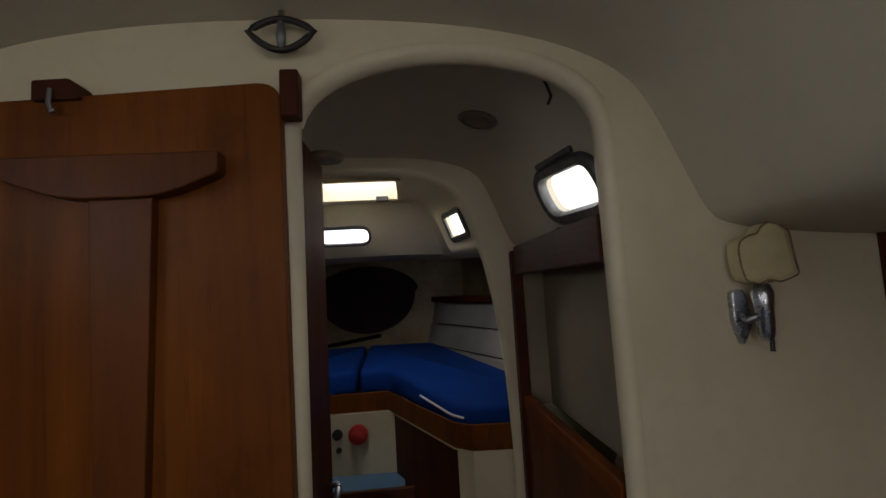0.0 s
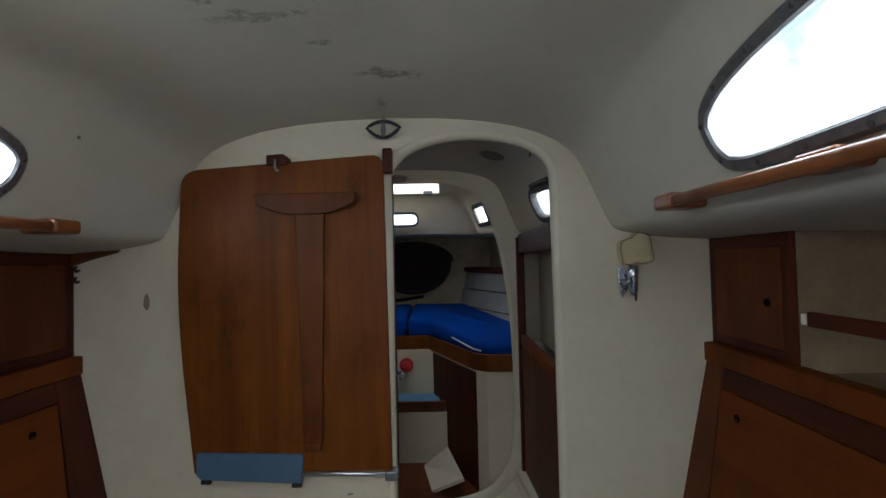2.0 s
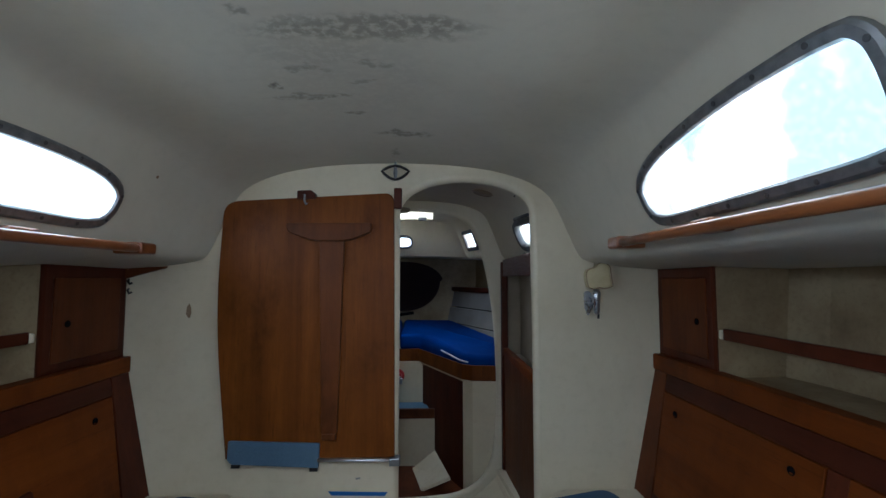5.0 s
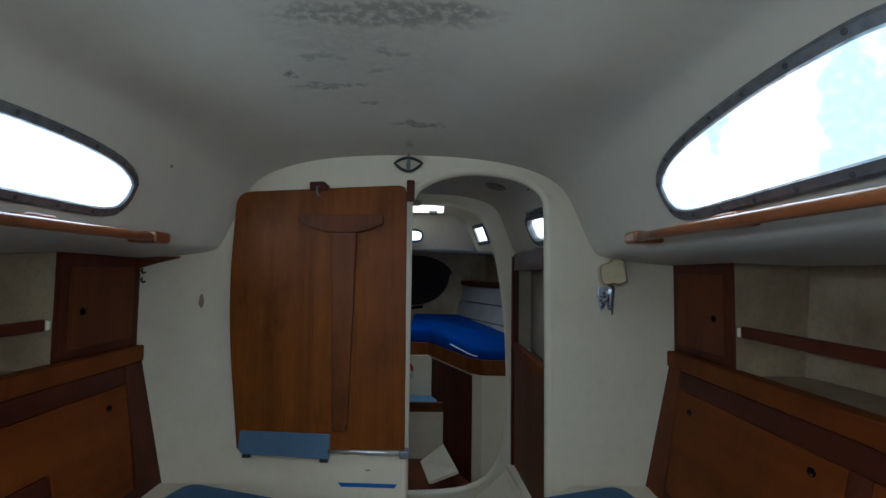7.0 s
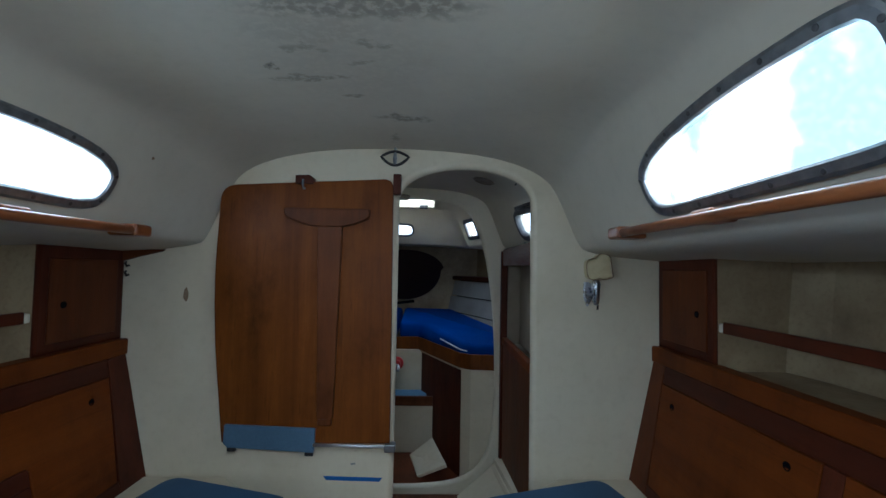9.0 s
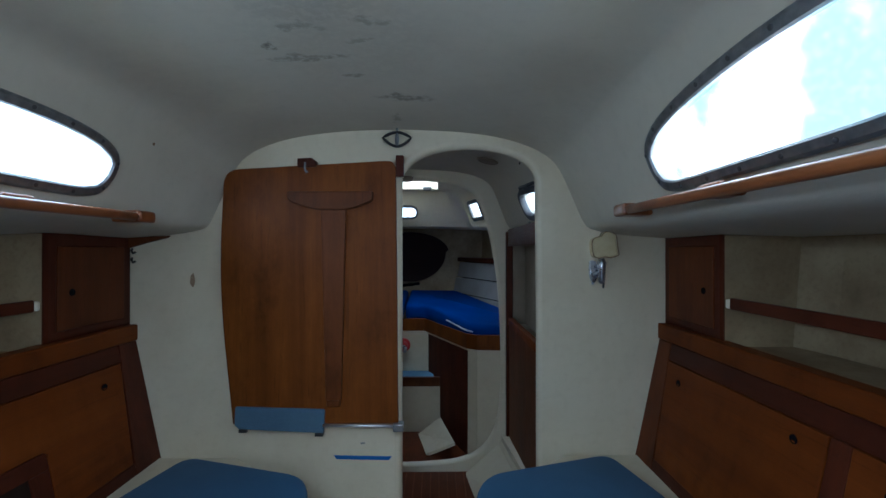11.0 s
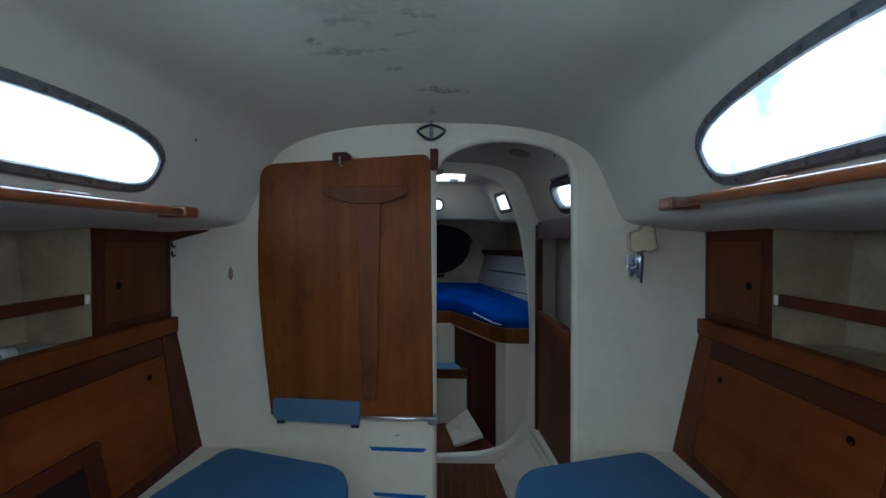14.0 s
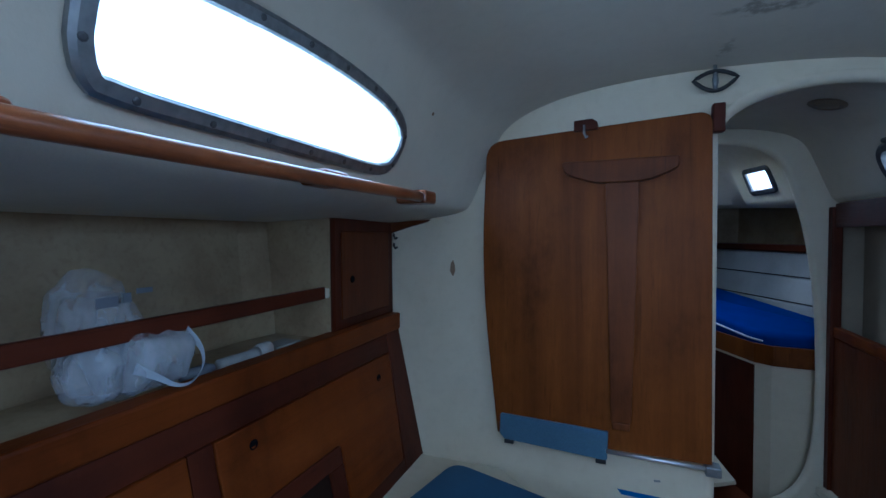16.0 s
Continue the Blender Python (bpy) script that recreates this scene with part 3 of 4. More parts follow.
# aft bulkhead with the companionway
half = smooth_line(section(-2.7))
outline = [(-x - PORT_OUT * min(1, x / 0.6), z + 0.02) for x, z in half[:0:-1]] + [(x, z + 0.02) for x, z in half] + [(1.3, 0.9), (1.0, 0.3), (0.7, -0.05), (-0.7, -0.05), (-1.0, 0.3), (-1.3, 0.9)]
aft = thing("wall_aft_bulkhead", "white aft bulkhead with the companionway opening", "wall", slab(outline, flat(-2.72), 0.045), GELCOAT, "structure")
cut(aft, [slab([(-0.3, 0.95), (0.3, 0.95), (0.32, 1.80), (-0.32, 1.80)], flat(-2.9), 0.4)])
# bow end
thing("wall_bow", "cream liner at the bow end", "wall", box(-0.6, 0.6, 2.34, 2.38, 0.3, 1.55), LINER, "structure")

# ---------------------------------------------------------------- floor
floor = thing("floor", "dark teak cabin sole with narrow strips", "floor", box(-0.72, 0.72, -2.72, 0.79, -0.05, -0.002), HOLLY, "structure")
for i in range(17):
    x = -0.36 + i * 0.047
    part("plank", box(x, x + 0.043, -2.72, 0.785, -0.010, 0.0, 0.0012, 1), SOLE, floor)
fore_floor = thing("floor_forward", "dark teak sole of the forward cabin", "floor", box(-0.5, 0.5, 0.84, 1.36, -0.03, 0.02), SOLE, "structure")

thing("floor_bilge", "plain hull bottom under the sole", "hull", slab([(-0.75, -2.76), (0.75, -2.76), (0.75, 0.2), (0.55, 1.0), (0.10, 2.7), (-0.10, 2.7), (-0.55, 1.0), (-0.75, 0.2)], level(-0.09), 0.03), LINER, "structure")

# moulded white floor sides in the passage
bm = slab([(0.30, -0.01), (0.60, -0.01), (0.60, 0.195), (0.512, 0.185), (0.50, 0.165)], lambda u, v, w: Vector((u + (0.09 if u < 0.4 else 0.03 if u < 0.55 else 0) * (1 - w / 0.72), 0.05 + w, v * (1 + 0.35 * (1 - w / 0.72)))), 0.72)
thing("floor_side_moulding", "white moulded fibreglass sole edge beside the locker", "moulding", bm, GELCOAT, "structure")
bm = slab([(0.516, 0.188), (0.60, 0.197), (0.60, 0.222), (0.519, 0.212)], lambda u, v, w: Vector((u + (0.03 if u < 0.55 else 0) * (1 - w / 0.72), 0.05 + w, v * (1 + 0.35 * (1 - w / 0.72)))), 0.73, 0.004)
thing("floor_side_step", "white moulded ledge along the locker foot", "moulding", bm, GELCOAT, "structure")
bm = slab([(0, 0), (1, 0), (1, 1), (0, 1)], lambda u, v, w: (Vector((0.11, 0.95, 0.03)).lerp(Vector((0.05, 1.25, 0.03)), v)).lerp(Vector((0.285, 0.89, 0.125)).lerp(Vector((0.20, 1.20, 0.165)), v), u) + Vector((0.2, 0.1, -0.97)) * (0.02 - w), 0.02, 0.002)
thing("loose_floor_board", "white painted sloping board at the side of the forward sole", "board", bm, GELCOAT)

# ---------------------------------------------------------------- windows of the saloon


def screw_heads(outline, place, n, w, parent):
    m = len(outline)
    for i in range(n):
        p = outline[int(i * m / n)]
        bm = lathe([(0.0055, 0), (0.0055, 0.001), (0.003, 0.0018)], place(p[0], p[1], w), (place(0, 1, 1) - place(0, 1, 0)), 8)
        part("screw", bm, DARK_ALLOY, parent)


def window(name, label, outline, place, width, material, pane, depth=0.014, screws=0):
    inner = shrink(outline, width)
    ob = thing(name, label, "window", None, None, "structure")
    fr = part("window_frame", ring(outline, inner, place, depth), material, ob, smooth=True)
    fr.data.set_sharp_from_angle(angle=math.radians(28))
    sheet = shrink(outline, width * 0.5)
    glass = part("pane", slab(sheet[::3] if len(sheet) > 60 else sheet, lambda u, v, w: place(u, v, w - 0.022), 0.005), pane, ob)
    glass.visible_shadow = False
    if screws:
        screw_heads(shrink(outline, width * 0.45), place, screws, depth, fr)
    return ob


window("window_1", "long tapered side window in a dull alloy frame, crazed pane", star_main_line, coach(1), 0.027, ALLOY, PANE_STBD, screws=16)
window("window_2", "long tapered side window in a dull alloy frame, glaring white", port_main_line, coach(-1), 0.027, ALLOY, PANE_CLEAR, screws=16)
window("window_3", "aft side window in a dull alloy frame", aft_line, coach(1), 0.027, ALLOY, PANE_STBD, screws=12)
window("window_4", "aft side window in a dull alloy frame", aft_line, coach(-1), 0.027, ALLOY, PANE_CLEAR, screws=12)
window("window_5", "small opening portlight with a dark frame", port_line, port_side, 0.031, DARK_ALLOY, PANE_CLEAR, 0.028, 0)
window("window_6", "small portlight with a dark frame in the forward cabin", fore_line, fore_side, 0.026, DARK_ALLOY, PANE_CLEAR, 0.014)
window("window_7", "small oval window in the front of the cabin roof", FRONT_WIN, lambda u, v, w: Vector((u, 1.435 + (1.735 - v) * 0.902 - w * 0.7, v - w * 0.7)), 0.014, DARK_ALLOY, PANE_CLEAR, 0.01)
hatch = thing("hatch", "white framed foredeck hatch with a translucent lid", "hatch", None, None, "structure")
HL = rounded(HATCH, 0.04)
part("frame", ring(HL, shrink(HL, 0.02), level(1.735), 0.10), GELCOAT, hatch)
lid = part("pane", slab(HL, level(1.85), 0.008), PANE_CLEAR, hatch)
lid.visible_shadow = False
part("latch", box(0.045, 0.105, 1.36, 1.385, 1.72, 1.745, 0.004), BLACK, hatch, "black hatch latch")
# wing nuts and hinge on the portlight
for u in (0.46, 0.27):
    loop = [port_side(u + 0.016 * math.cos(a), 1.428 + 0.014 * math.sin(a), 0.03) for a in [k * math.tau / 12 for k in range(12)]]
    d = thing("portlight_dog", "dark metal portlight latch ring below its frame", "latch", None, group="portlight latches")
    part("ring", tube(loop, 0.0035, 6, True), DARK_ALLOY, d, smooth=True)
    part("screw", tube([port_side(u, 1.442, 0.026), port_side(u - 0.03, 1.438, 0.034)], 0.007, 8), DARK_ALLOY, d, smooth=True)
part("hinge_bar", tube([port_side(u, 1.612, 0.016) for u in (0.26, 0.34, 0.43)], 0.009, 8), DARK_ALLOY, bpy.data.objects["window_5"], smooth=True)

# ---------------------------------------------------------------- handrails
for s in (1, -1):
    rail = thing("handrail", "varnished wooden handrail below the side window", "handrail", group="handrails")
    y0, zr, out = (-0.455, 1.411, 0.0) if s == 1 else (-0.39, 1.394, 0.066)
    x = lambda y: s * (0.702 + out + 0.012 * (y0 - y))
    part("rail", tube([(x(y), y, zr) for y in [y0 - 0.165 * k for k in range(14)]], 0.0135, 12), RAIL_WOOD, rail, smooth=True)
    for y in [y0 - d for d in (0.027, 0.42, 0.945, 1.415, 1.865)]:
        first = y > y0 - 0.1
        xa, xb = sorted((x(y) - s * (0.017 if first else -0.005), s * (0.775 + out)))
        part("standoff", box(xa, xb, y - 0.04, y + 0.04, zr - (0.017 if first else 0.008), zr + (0.019 if first else 0.023), 0.009, 3), RAIL_WOOD, rail)

# ---------------------------------------------------------------- lockers, shelves and seats, both sides
SEAT = 0.46


LONG = {1: 1.09, -1: 1.175}  # the lengths of the locker fronts, starboard and port


def back(s):
    """Plates on the sloping seat back: u is y, v is z; depth goes inboard."""
    return lambda u, v, w: Vector((s * (1.06 + (0.014 if s < 0 else 0) + 0.2128 * (v - 0.92) - w), u * LONG[s], v))


def quad(y0, y1, z0, z1):
    return [(y0, z0), (y1, z0), (y1, z1), (y0, z1)]


def finger_hole(name_parent, place, u, v, w):
    n = (place(0, 1, 1) - place(0, 1, 0))
    part("finger_hole", lathe([(0.012, 0), (0.012, 0.002), (0.0095, 0.0035), (0.008, 0.0008)], place(u, v, w), n, 14), HOLE, name_parent, "dark oval finger hole")


for s in (1, -1):
    o, k = -0.014 if s < 0 else 0.0, LONG[s]
    end = -2.68 / k
    # seat
    settee = thing("settee", "white moulded settee with a mahogany and orange teak locker back", "settee", group="settees")
    part("base", slab([(s * 0.66, -0.002), (s * 0.36, -0.27), (s * 0.32, -0.42), (s * 0.32, -2.68), (s * 1.0, -2.68), (s * 1.0, -0.002)], level(0.0), SEAT, 0.012), GELCOAT, settee, "white moulded base")
    cush = rounded([(s * 0.80, -0.115), (s * 0.315, -0.265), (s * 0.255, -0.41), (s * 0.27, -1.35), (s * 0.90, -1.35), (s * 0.885, -0.50)], [0.07, 0.07, 0.10, 0.03, 0.03, 0.1], 6)
    bm = slab(cush, level(SEAT), 0.058)
    bmesh.ops.bevel(bm, geom=[e for e in bm.edges if abs(e.verts[0].co.z - e.verts[1].co.z) < 1e-5], offset=0.018, segments=3, affect="EDGES", profile=0.5)
    thing("settee_cushion", "faded blue cloth settee cushion with angled end", "cushion", bm, SEAT_BLUE, group="settee cushions", smooth=True)
    cush = [(s * 0.27, -1.36), (s * 0.27, -2.6), (s * 0.90, -2.6), (s * 0.90, -1.36)]
    bm = slab(cush, level(SEAT), 0.058)
    bmesh.ops.bevel(bm, geom=[e for e in bm.edges if abs(e.verts[0].co.z - e.verts[1].co.z) < 1e-5], offset=0.018, segments=3, affect="EDGES", profile=0.5)
    thing("settee_cushion", "faded blue cloth settee cushion, straight", "cushion", bm, SEAT_BLUE, group="settee cushions", smooth=True)
    # seat back: dark frame with lighter panels
    pl = back(s)
    part("backing", slab(quad(end, -0.002, 0.44, 0.93), lambda u, v, w: pl(u, v, w - 0.03), 0.03), MAHOGANY_Y, settee)
    part("rail", slab(quad(end, -0.088, 0.868, 0.93), pl, 0.008, 0.002), MAHOGANY_Y, settee, "dark upper rail")
    part("stile", slab([(-0.002, 0.44), (-0.002, 0.93), (-0.084, 0.93), (-0.086, 0.868), (-0.125, 0.44)], pl, 0.009, 0.002), MAHOGANY if s < 0 else DOOR_WOOD, settee)
    part("rail", slab(quad(end, -0.12, 0.44, 0.50), pl, 0.008, 0.002), MAHOGANY_Y, settee, "dark lower rail")
    spans = [(-0.095, -0.735), (-0.79, -1.45), (-1.50, end + 0.05)]
    for i, (ya, yb) in enumerate(spans):
        if s == -1 and i == 0:
            line = [(ya - 0.035, 0.503), (ya, 0.865), (yb, 0.865), (yb, 0.695), (-0.41, 0.695), (-0.398, 0.683), (-0.398, 0.503)]
        elif i == 0:
            line = [(ya - 0.035, 0.503), (ya, 0.865), (yb, 0.865), (yb, 0.503)]
        else:
            line = quad(yb, ya, 0.695 if s == -1 and i == 1 else 0.503, 0.865)
        door = part("door", slab(line, pl, 0.011, 0.0025), TEAK_Y, settee, "orange teak locker door")
        finger_hole(door, pl, ya - 0.085, 0.805, 0.011)
        if i == 0:
            finger_hole(door, pl, yb + 0.08, 0.822, 0.011)
        if i < 2:
            part("stile", slab(quad(yb - 0.052, yb - 0.003, 0.695 if s == -1 and i == 0 else 0.503, 0.865), pl, 0.008, 0.002), MAHOGANY, settee)
    # cap rail and shelf
    xa, xb = sorted((s * (1.045 - o), s * (1.10 - o)))
    part("cap_rail", box(xa, xb, -2.68, -0.002, 0.932, 0.995, 0.006), TEAK_Y, settee, "orange teak ledge")
    xa, xb = sorted((s * (1.10 - o), s * 1.34))
    sh = thing("shelf", "beige painted shelf behind the settee", "shelf", group="shelves")
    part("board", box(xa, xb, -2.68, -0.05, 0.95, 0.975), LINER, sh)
    xa, xb = sorted((s * (1.10 - o), s * (1.112 - o)))
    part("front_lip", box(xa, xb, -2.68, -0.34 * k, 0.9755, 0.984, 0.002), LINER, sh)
    # hanging cabinet against the bulkhead
    face = lambda u, v, w: Vector((s * (1.085 - o - w), u * k, v))
    cab = thing("cabinet", "mahogany framed cabinet with an orange teak door", "cabinet", group="side cabinets")
    xa, xb = sorted((s * (1.085 - o), s * 1.35))
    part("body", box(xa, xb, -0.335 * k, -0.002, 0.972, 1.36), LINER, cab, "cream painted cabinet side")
    ol, il = quad(-0.335, -0.002, 0.995, 1.36), quad(-0.295, -0.04, 1.03, 1.30)
    part("frame", ring(ol, il, face, 0.010), MAHOGANY, cab)
    d = part("door", slab(quad(-0.298, -0.037, 1.027, 1.303), face, 0.0135, 0.002), DOOR_WOOD, cab, "orange teak door")
    finger_hole(d, face, -0.25, 1.15, 0.0135)
    # fiddle rail
    f = thing("fiddle_rail", "dark wooden fiddle rail across the shelf front", "rail", group="fiddle rails")
    xa, xb = sorted((s * (1.088 - o), s * (1.104 - o)))
    part("bar", box(xa, xb, -2.6, -0.352 * k, 1.10, 1.137, 0.004), MAHOGANY_Y, f)
    xa, xb = sorted((s * (1.084 - o), s * (1.108 - o)))
    part("bracket", box(xa, xb, -0.353 * k, -0.338 * k, 1.102, 1.132, 0.005), RIM, f, "small white bracket")

# nothing is hollowed out: a thin dark sheet stands for the shade inside
cave = thing("locker_recess", "recess in the settee back, its shade a flat dark sheet, with a mahogany surround", "recess")
part("opening", slab(quad(-1.40, -0.455, 0.503, 0.642), back(-1), 0.003), RECESS_SHADE, cave, "flat dark sheet painted as the hollow's shade")
part("rail", slab(quad(-1.452, -0.402, 0.644, 0.692), back(-1), 0.0095, 0.002), MAHOGANY_Y, cave, "dark upper rail")
part("stile", slab(quad(-0.453, -0.402, 0.503, 0.642), back(-1), 0.009, 0.002), MAHOGANY, cave, "dark stile")

# ---------------------------------------------------------------- folding table stowed on the bulkhead
table = thing("folding_table", "orange teak folding table stowed upright on the bulkhead", "table")
TOP = rounded([(-0.668, 0.60), (-0.012, 0.60), (-0.022, 1.652), (-0.704, 1.612), (-0.726, 1.15)], [0.004, 0.004, 0.04, 0.06, 0.3], 6)
part("tabletop", slab(TOP, flat(-0.006, -1), 0.024, 0.003), TEAK, table)
BAR = rounded([(-0.448, 1.522), (-0.112, 1.524), (-0.112, 1.488), (-0.20, 1.452), (-0.345, 1.452), (-0.44, 1.486)], [0.012, 0.004, 0.01, 0.04, 0.04, 0.02], 4)
leg = part("leg", slab(rounded([(-0.315, 1.46), (-0.218, 1.46), (-0.236, 0.70), (-0.296, 0.70)], 0.002, 1), flat(-0.030, -1), 0.020, 0.002), LEG_WOOD, table, "folded wooden leg")
part("foot", slab(BAR, flat(-0.030, -1), 0.032, 0.003), LEG_WOOD, leg, "dark T-shaped foot")
part("leg_block", box(-0.292, -0.240, -0.052, -0.030, 0.675, 0.70, 0.003), LEG_WOOD, leg)
part("hinge_rod", tube([(-0.31, -0.038, 0.597), (0.004, -0.038, 0.592)], 0.0065, 12), BRIGHT, table, "chrome hinge rod", smooth=True)
part("rod_bracket", box(-0.032, 0.010, -0.048, -0.004, 0.572, 0.602, 0.004), ALLOY, table, "grey metal bracket")
pad = thing("canvas_strip", "grey-blue canvas strip over the table's lower edge", "strip", slab(rounded([(-0.658, 0.600), (-0.64, 0.583), (-0.306, 0.566), (-0.303, 0.660), (-0.655, 0.672)], 0.006, 2), flat(-0.031, -1), 0.008, 0.002), PAD_BLUE)
for x, z in ((-0.625, 0.578), (-0.325, 0.562)):
    part("hook", box(x - 0.016, x + 0.016, -0.042, -0.028, z - 0.008, z + 0.006, 0.002), BLACK, pad)
latch = thing("table_latch", "dark wooden turn latch above the table", "latch")
part("block", slab(rounded([(-0.412, 1.622), (-0.338, 1.624), (-0.340, 1.648), (-0.356, 1.660), (-0.412, 1.657)], 0.004, 2), flat(-0.004, -1), 0.035, 0.003), MAHOGANY, latch)
part("hook", tube([(-0.380, -0.041, 1.64), (-0.380, -0.044, 1.615), (-0.374, -0.045, 1.600), (-0.368, -0.045, 1.603)], 0.004, 8), ALLOY, latch, "grey metal hook")
thing("wooden_stop", "dark wooden stop block beside the doorway arch", "block", box(-0.022, 0.010, -0.034, -0.001, 1.588, 1.672, 0.004), MAHOGANY)

# ---------------------------------------------------------------- small things on the bulkhead
hook = thing("coat_hook", "black bow-shaped metal hook hanging at the roof", "hook")
bow = [(-0.072 + 0.112 * t, 1.742 + 0.022 * math.sin(math.pi * t) ** 0.9) for t in [k / 12 for k in range(13)]] + [(0.04 - 0.112 * t, 1.742 - 0.034 * math.sin(math.pi * t) ** 0.9) for t in [k / 12 for k in range(1, 12)]]
part("bow", tube([(u - 0.001, -0.028, v) for u, v in bow], 0.006, 8, True), BLACK, hook, smooth=True)
part("stem", tube([(-0.017, -0.02, 1.79), (-0.017, -0.026, 1.765), (-0.017, -0.03, 1.735), (-0.017, -0.028, 1.709)], [0.005, 0.006, 0.009, 0.006], 8), ALLOY, hook, "grey metal stem", smooth=True)

lamp = thing("wall_lamp", "bulkhead lamp with a yellowed shade on chrome", "lamp")
S = [(0.761, 1.288), (0.758, 1.318), (0.763, 1.336), (0.782, 1.345), (0.797, 1.347), (0.807, 1.362), (0.831, 1.370), (0.843, 1.362), (0.857, 1.352), (0.863, 1.30), (0.868, 1.272), (0.851, 1.266), (0.831, 1.260), (0.811, 1.266), (0.789, 1.258), (0.767, 1.266)]
part("shade", slab(rounded(S, 0.006, 2), lambda u, v, w: Vector((u + w * 0.1, -0.018 - w, v)), 0.026, 0.008), SHADE, lamp)
part("shade_edge", tube([(u + 0.003, -0.044, v) for u, v in rounded(S, 0.006, 2)], 0.0018, 6, True), RUST, lamp, "browned shade rim")
part("back_plate", slab(rounded([(0.763, 1.25), (0.790, 1.25), (0.800, 1.19), (0.777, 1.145), (0.763, 1.19)], 0.012, 3), flat(-0.001, -1), 0.012, 0.003), CHROME, lamp, "chrome back plate")
part("holder", lathe([(0.008, 0), (0.013, 0.012), (0.015, 0.06), (0.018, 0.085), (0.010, 0.10)], (0.803, -0.036, 1.158), (0, 0, 1), 16), CHROME, lamp, "chrome lamp holder", smooth=True)
part("arm", tube([(0.780, -0.01, 1.20), (0.77, -0.035, 1.195), (0.811, -0.036, 1.21)], 0.006, 8), CHROME, lamp, smooth=True)
part("switch", tube([(0.811, -0.036, 1.16), (0.809, -0.038, 1.14)], 0.004, 8), BLACK, lamp)

rng = random.Random(4)
blot = [(-0.843 + (0.010 + 0.006 * rng.random()) * math.cos(a) * 0.8, 1.172 + (0.020 + 0.012 * rng.random()) * math.sin(a)) for a in [k * math.tau / 14 for k in range(14)]]
thing("screw_scar", "brown filled screw hole scar on the bulkhead", "scar", slab(blot, flat(-0.0005, -1), 0.002), RUST)
for k, (xa, za, xb, zb) in enumerate(((-0.275, 0.462, -0.040, 0.456), (-0.262, 0.274, -0.040, 0.262))):
    thing("tape_strip", "strip of blue masking tape on the white bulkhead", "tape", slab([(xa, za), (xb, zb), (xb - 0.012, zb - 0.015), (xa + 0.012, za - 0.016)], flat(-0.0005, -1), 0.0015), TAPE, group="tape strips")
thing("tape_strip", "strip of blue tape on the shelf rail", "tape", box(1.082, 1.110, -1.03, -0.92, 1.090, 1.108, 0.003), TAPE)

# ---------------------------------------------------------------- passage: open door and hanging locker
door = thing("door_1", "dark wooden door standing open along the passage", "door", None, None, "structure")
part("leaf", box(-0.072, -0.042, 0.05, 0.455, 0.10, 1.64, 0.006), MAHOGANY, door)
part("door_handle", tube([(-0.043, 0.38, 0.815), (-0.018, 0.38, 0.817), (-0.010, 0.35, 0.817), (-0.010, 0.30, 0.812)], 0.008, 10), CHROME, door, "chrome lever handle", smooth=True)
thing("wall_partition", "white partition behind the open door", "wall", box(-0.26, -0.22, 0.046, 0.79, 0.0, 1.72), GELCOAT, "structure")
thing("roof_knob", "round tan knob under the passage roof", "knob", lathe([(0.046, 0), (0.046, 0.010), (0.038, 0.018)], (-0.02, 0.40, 1.655), (0, 0, -1), 24), TAN)
thing("deck_vent", "round tan vent ring in the passage roof", "vent", lathe([(0.056, 0), (0.056, 0.010), (0.046, 0.016), (0.036, 0.012), (0.030, 0.015), (0.002, 0.016)], (0.395, 0.39, 1.744), (-0.25, 0, -1), 28), TAN, smooth=False)

locker = thing("hanging_locker", "dark wooden open hanging locker with a beige back", "locker")
part("lower_panel", box(0.558, 0.580, 0.05, 0.79, 0.15, 0.86, 0.003), DOOR_WOOD, locker)
part("rail", box(0.552, 0.582, 0.05, 0.745, 0.862, 0.905, 0.005), TEAK_Y, locker, "orange wooden rail")
part("post", box(0.545, 0.582, 0.748, 0.79, 0.15, 1.40, 0.005), MAHOGANY, locker)
part("fascia", box(0.552, 0.578, 0.05, 0.745, 1.315, 1.412, 0.004), MAHOGANY_Y, locker, "dark upper fascia")
part("back", box(0.660, 0.675, 0.05, 0.79, 0.862, 1.40), BEIGE, locker, "beige locker back")
part("side", box(0.582, 0.660, 0.775, 0.79, 0.862, 1.40), BEIGE, locker)
part("side", box(0.582, 0.660, 0.05, 0.06, 0.862, 1.40), BEIGE, locker)
thing("wall_deck_edge", "cream liner under the side deck in the passage", "wall", box(0.58, 0.72, 0.05, 0.79, 1.402, 1.42), LINER, "structure")

# ---------------------------------------------------------------- forward cabin: berth, well, planking
WELL = [(0.085, 1.56), (0.12, 1.48), (0.36, 0.95), (0.42, 0.90), (0.58, 0.885)]
wing = [(0.0, 1.56)] + WELL + [(0.93, 0.87), (0.86, 1.10), (0.40, 2.30), (0.0, 2.30)]
PORT_WELL = 0.12
wing = wing + [(-x, y) for x, y in wing[-2:-5:-1]] + [(-x - PORT_WELL, y) for x, y in WELL[::-1]]
berth = thing("v_berth", "white V-shaped berth with a wooden edge", "berth")
part("top", slab(wing, level(0.672), 0.03), GELCOAT, berth)
path = [(-x - PORT_WELL, y) for x, y in WELL[::-1]] + WELL
band = bmesh.new()
loops = [[band.verts.new((x * (1 + d), y - e, z)) for x, y in path] for d, e, z in ((0, 0.004, 0.687), (0, 0.004, 0.777), (0, 0.022, 0.777), (0, 0.022, 0.687))]
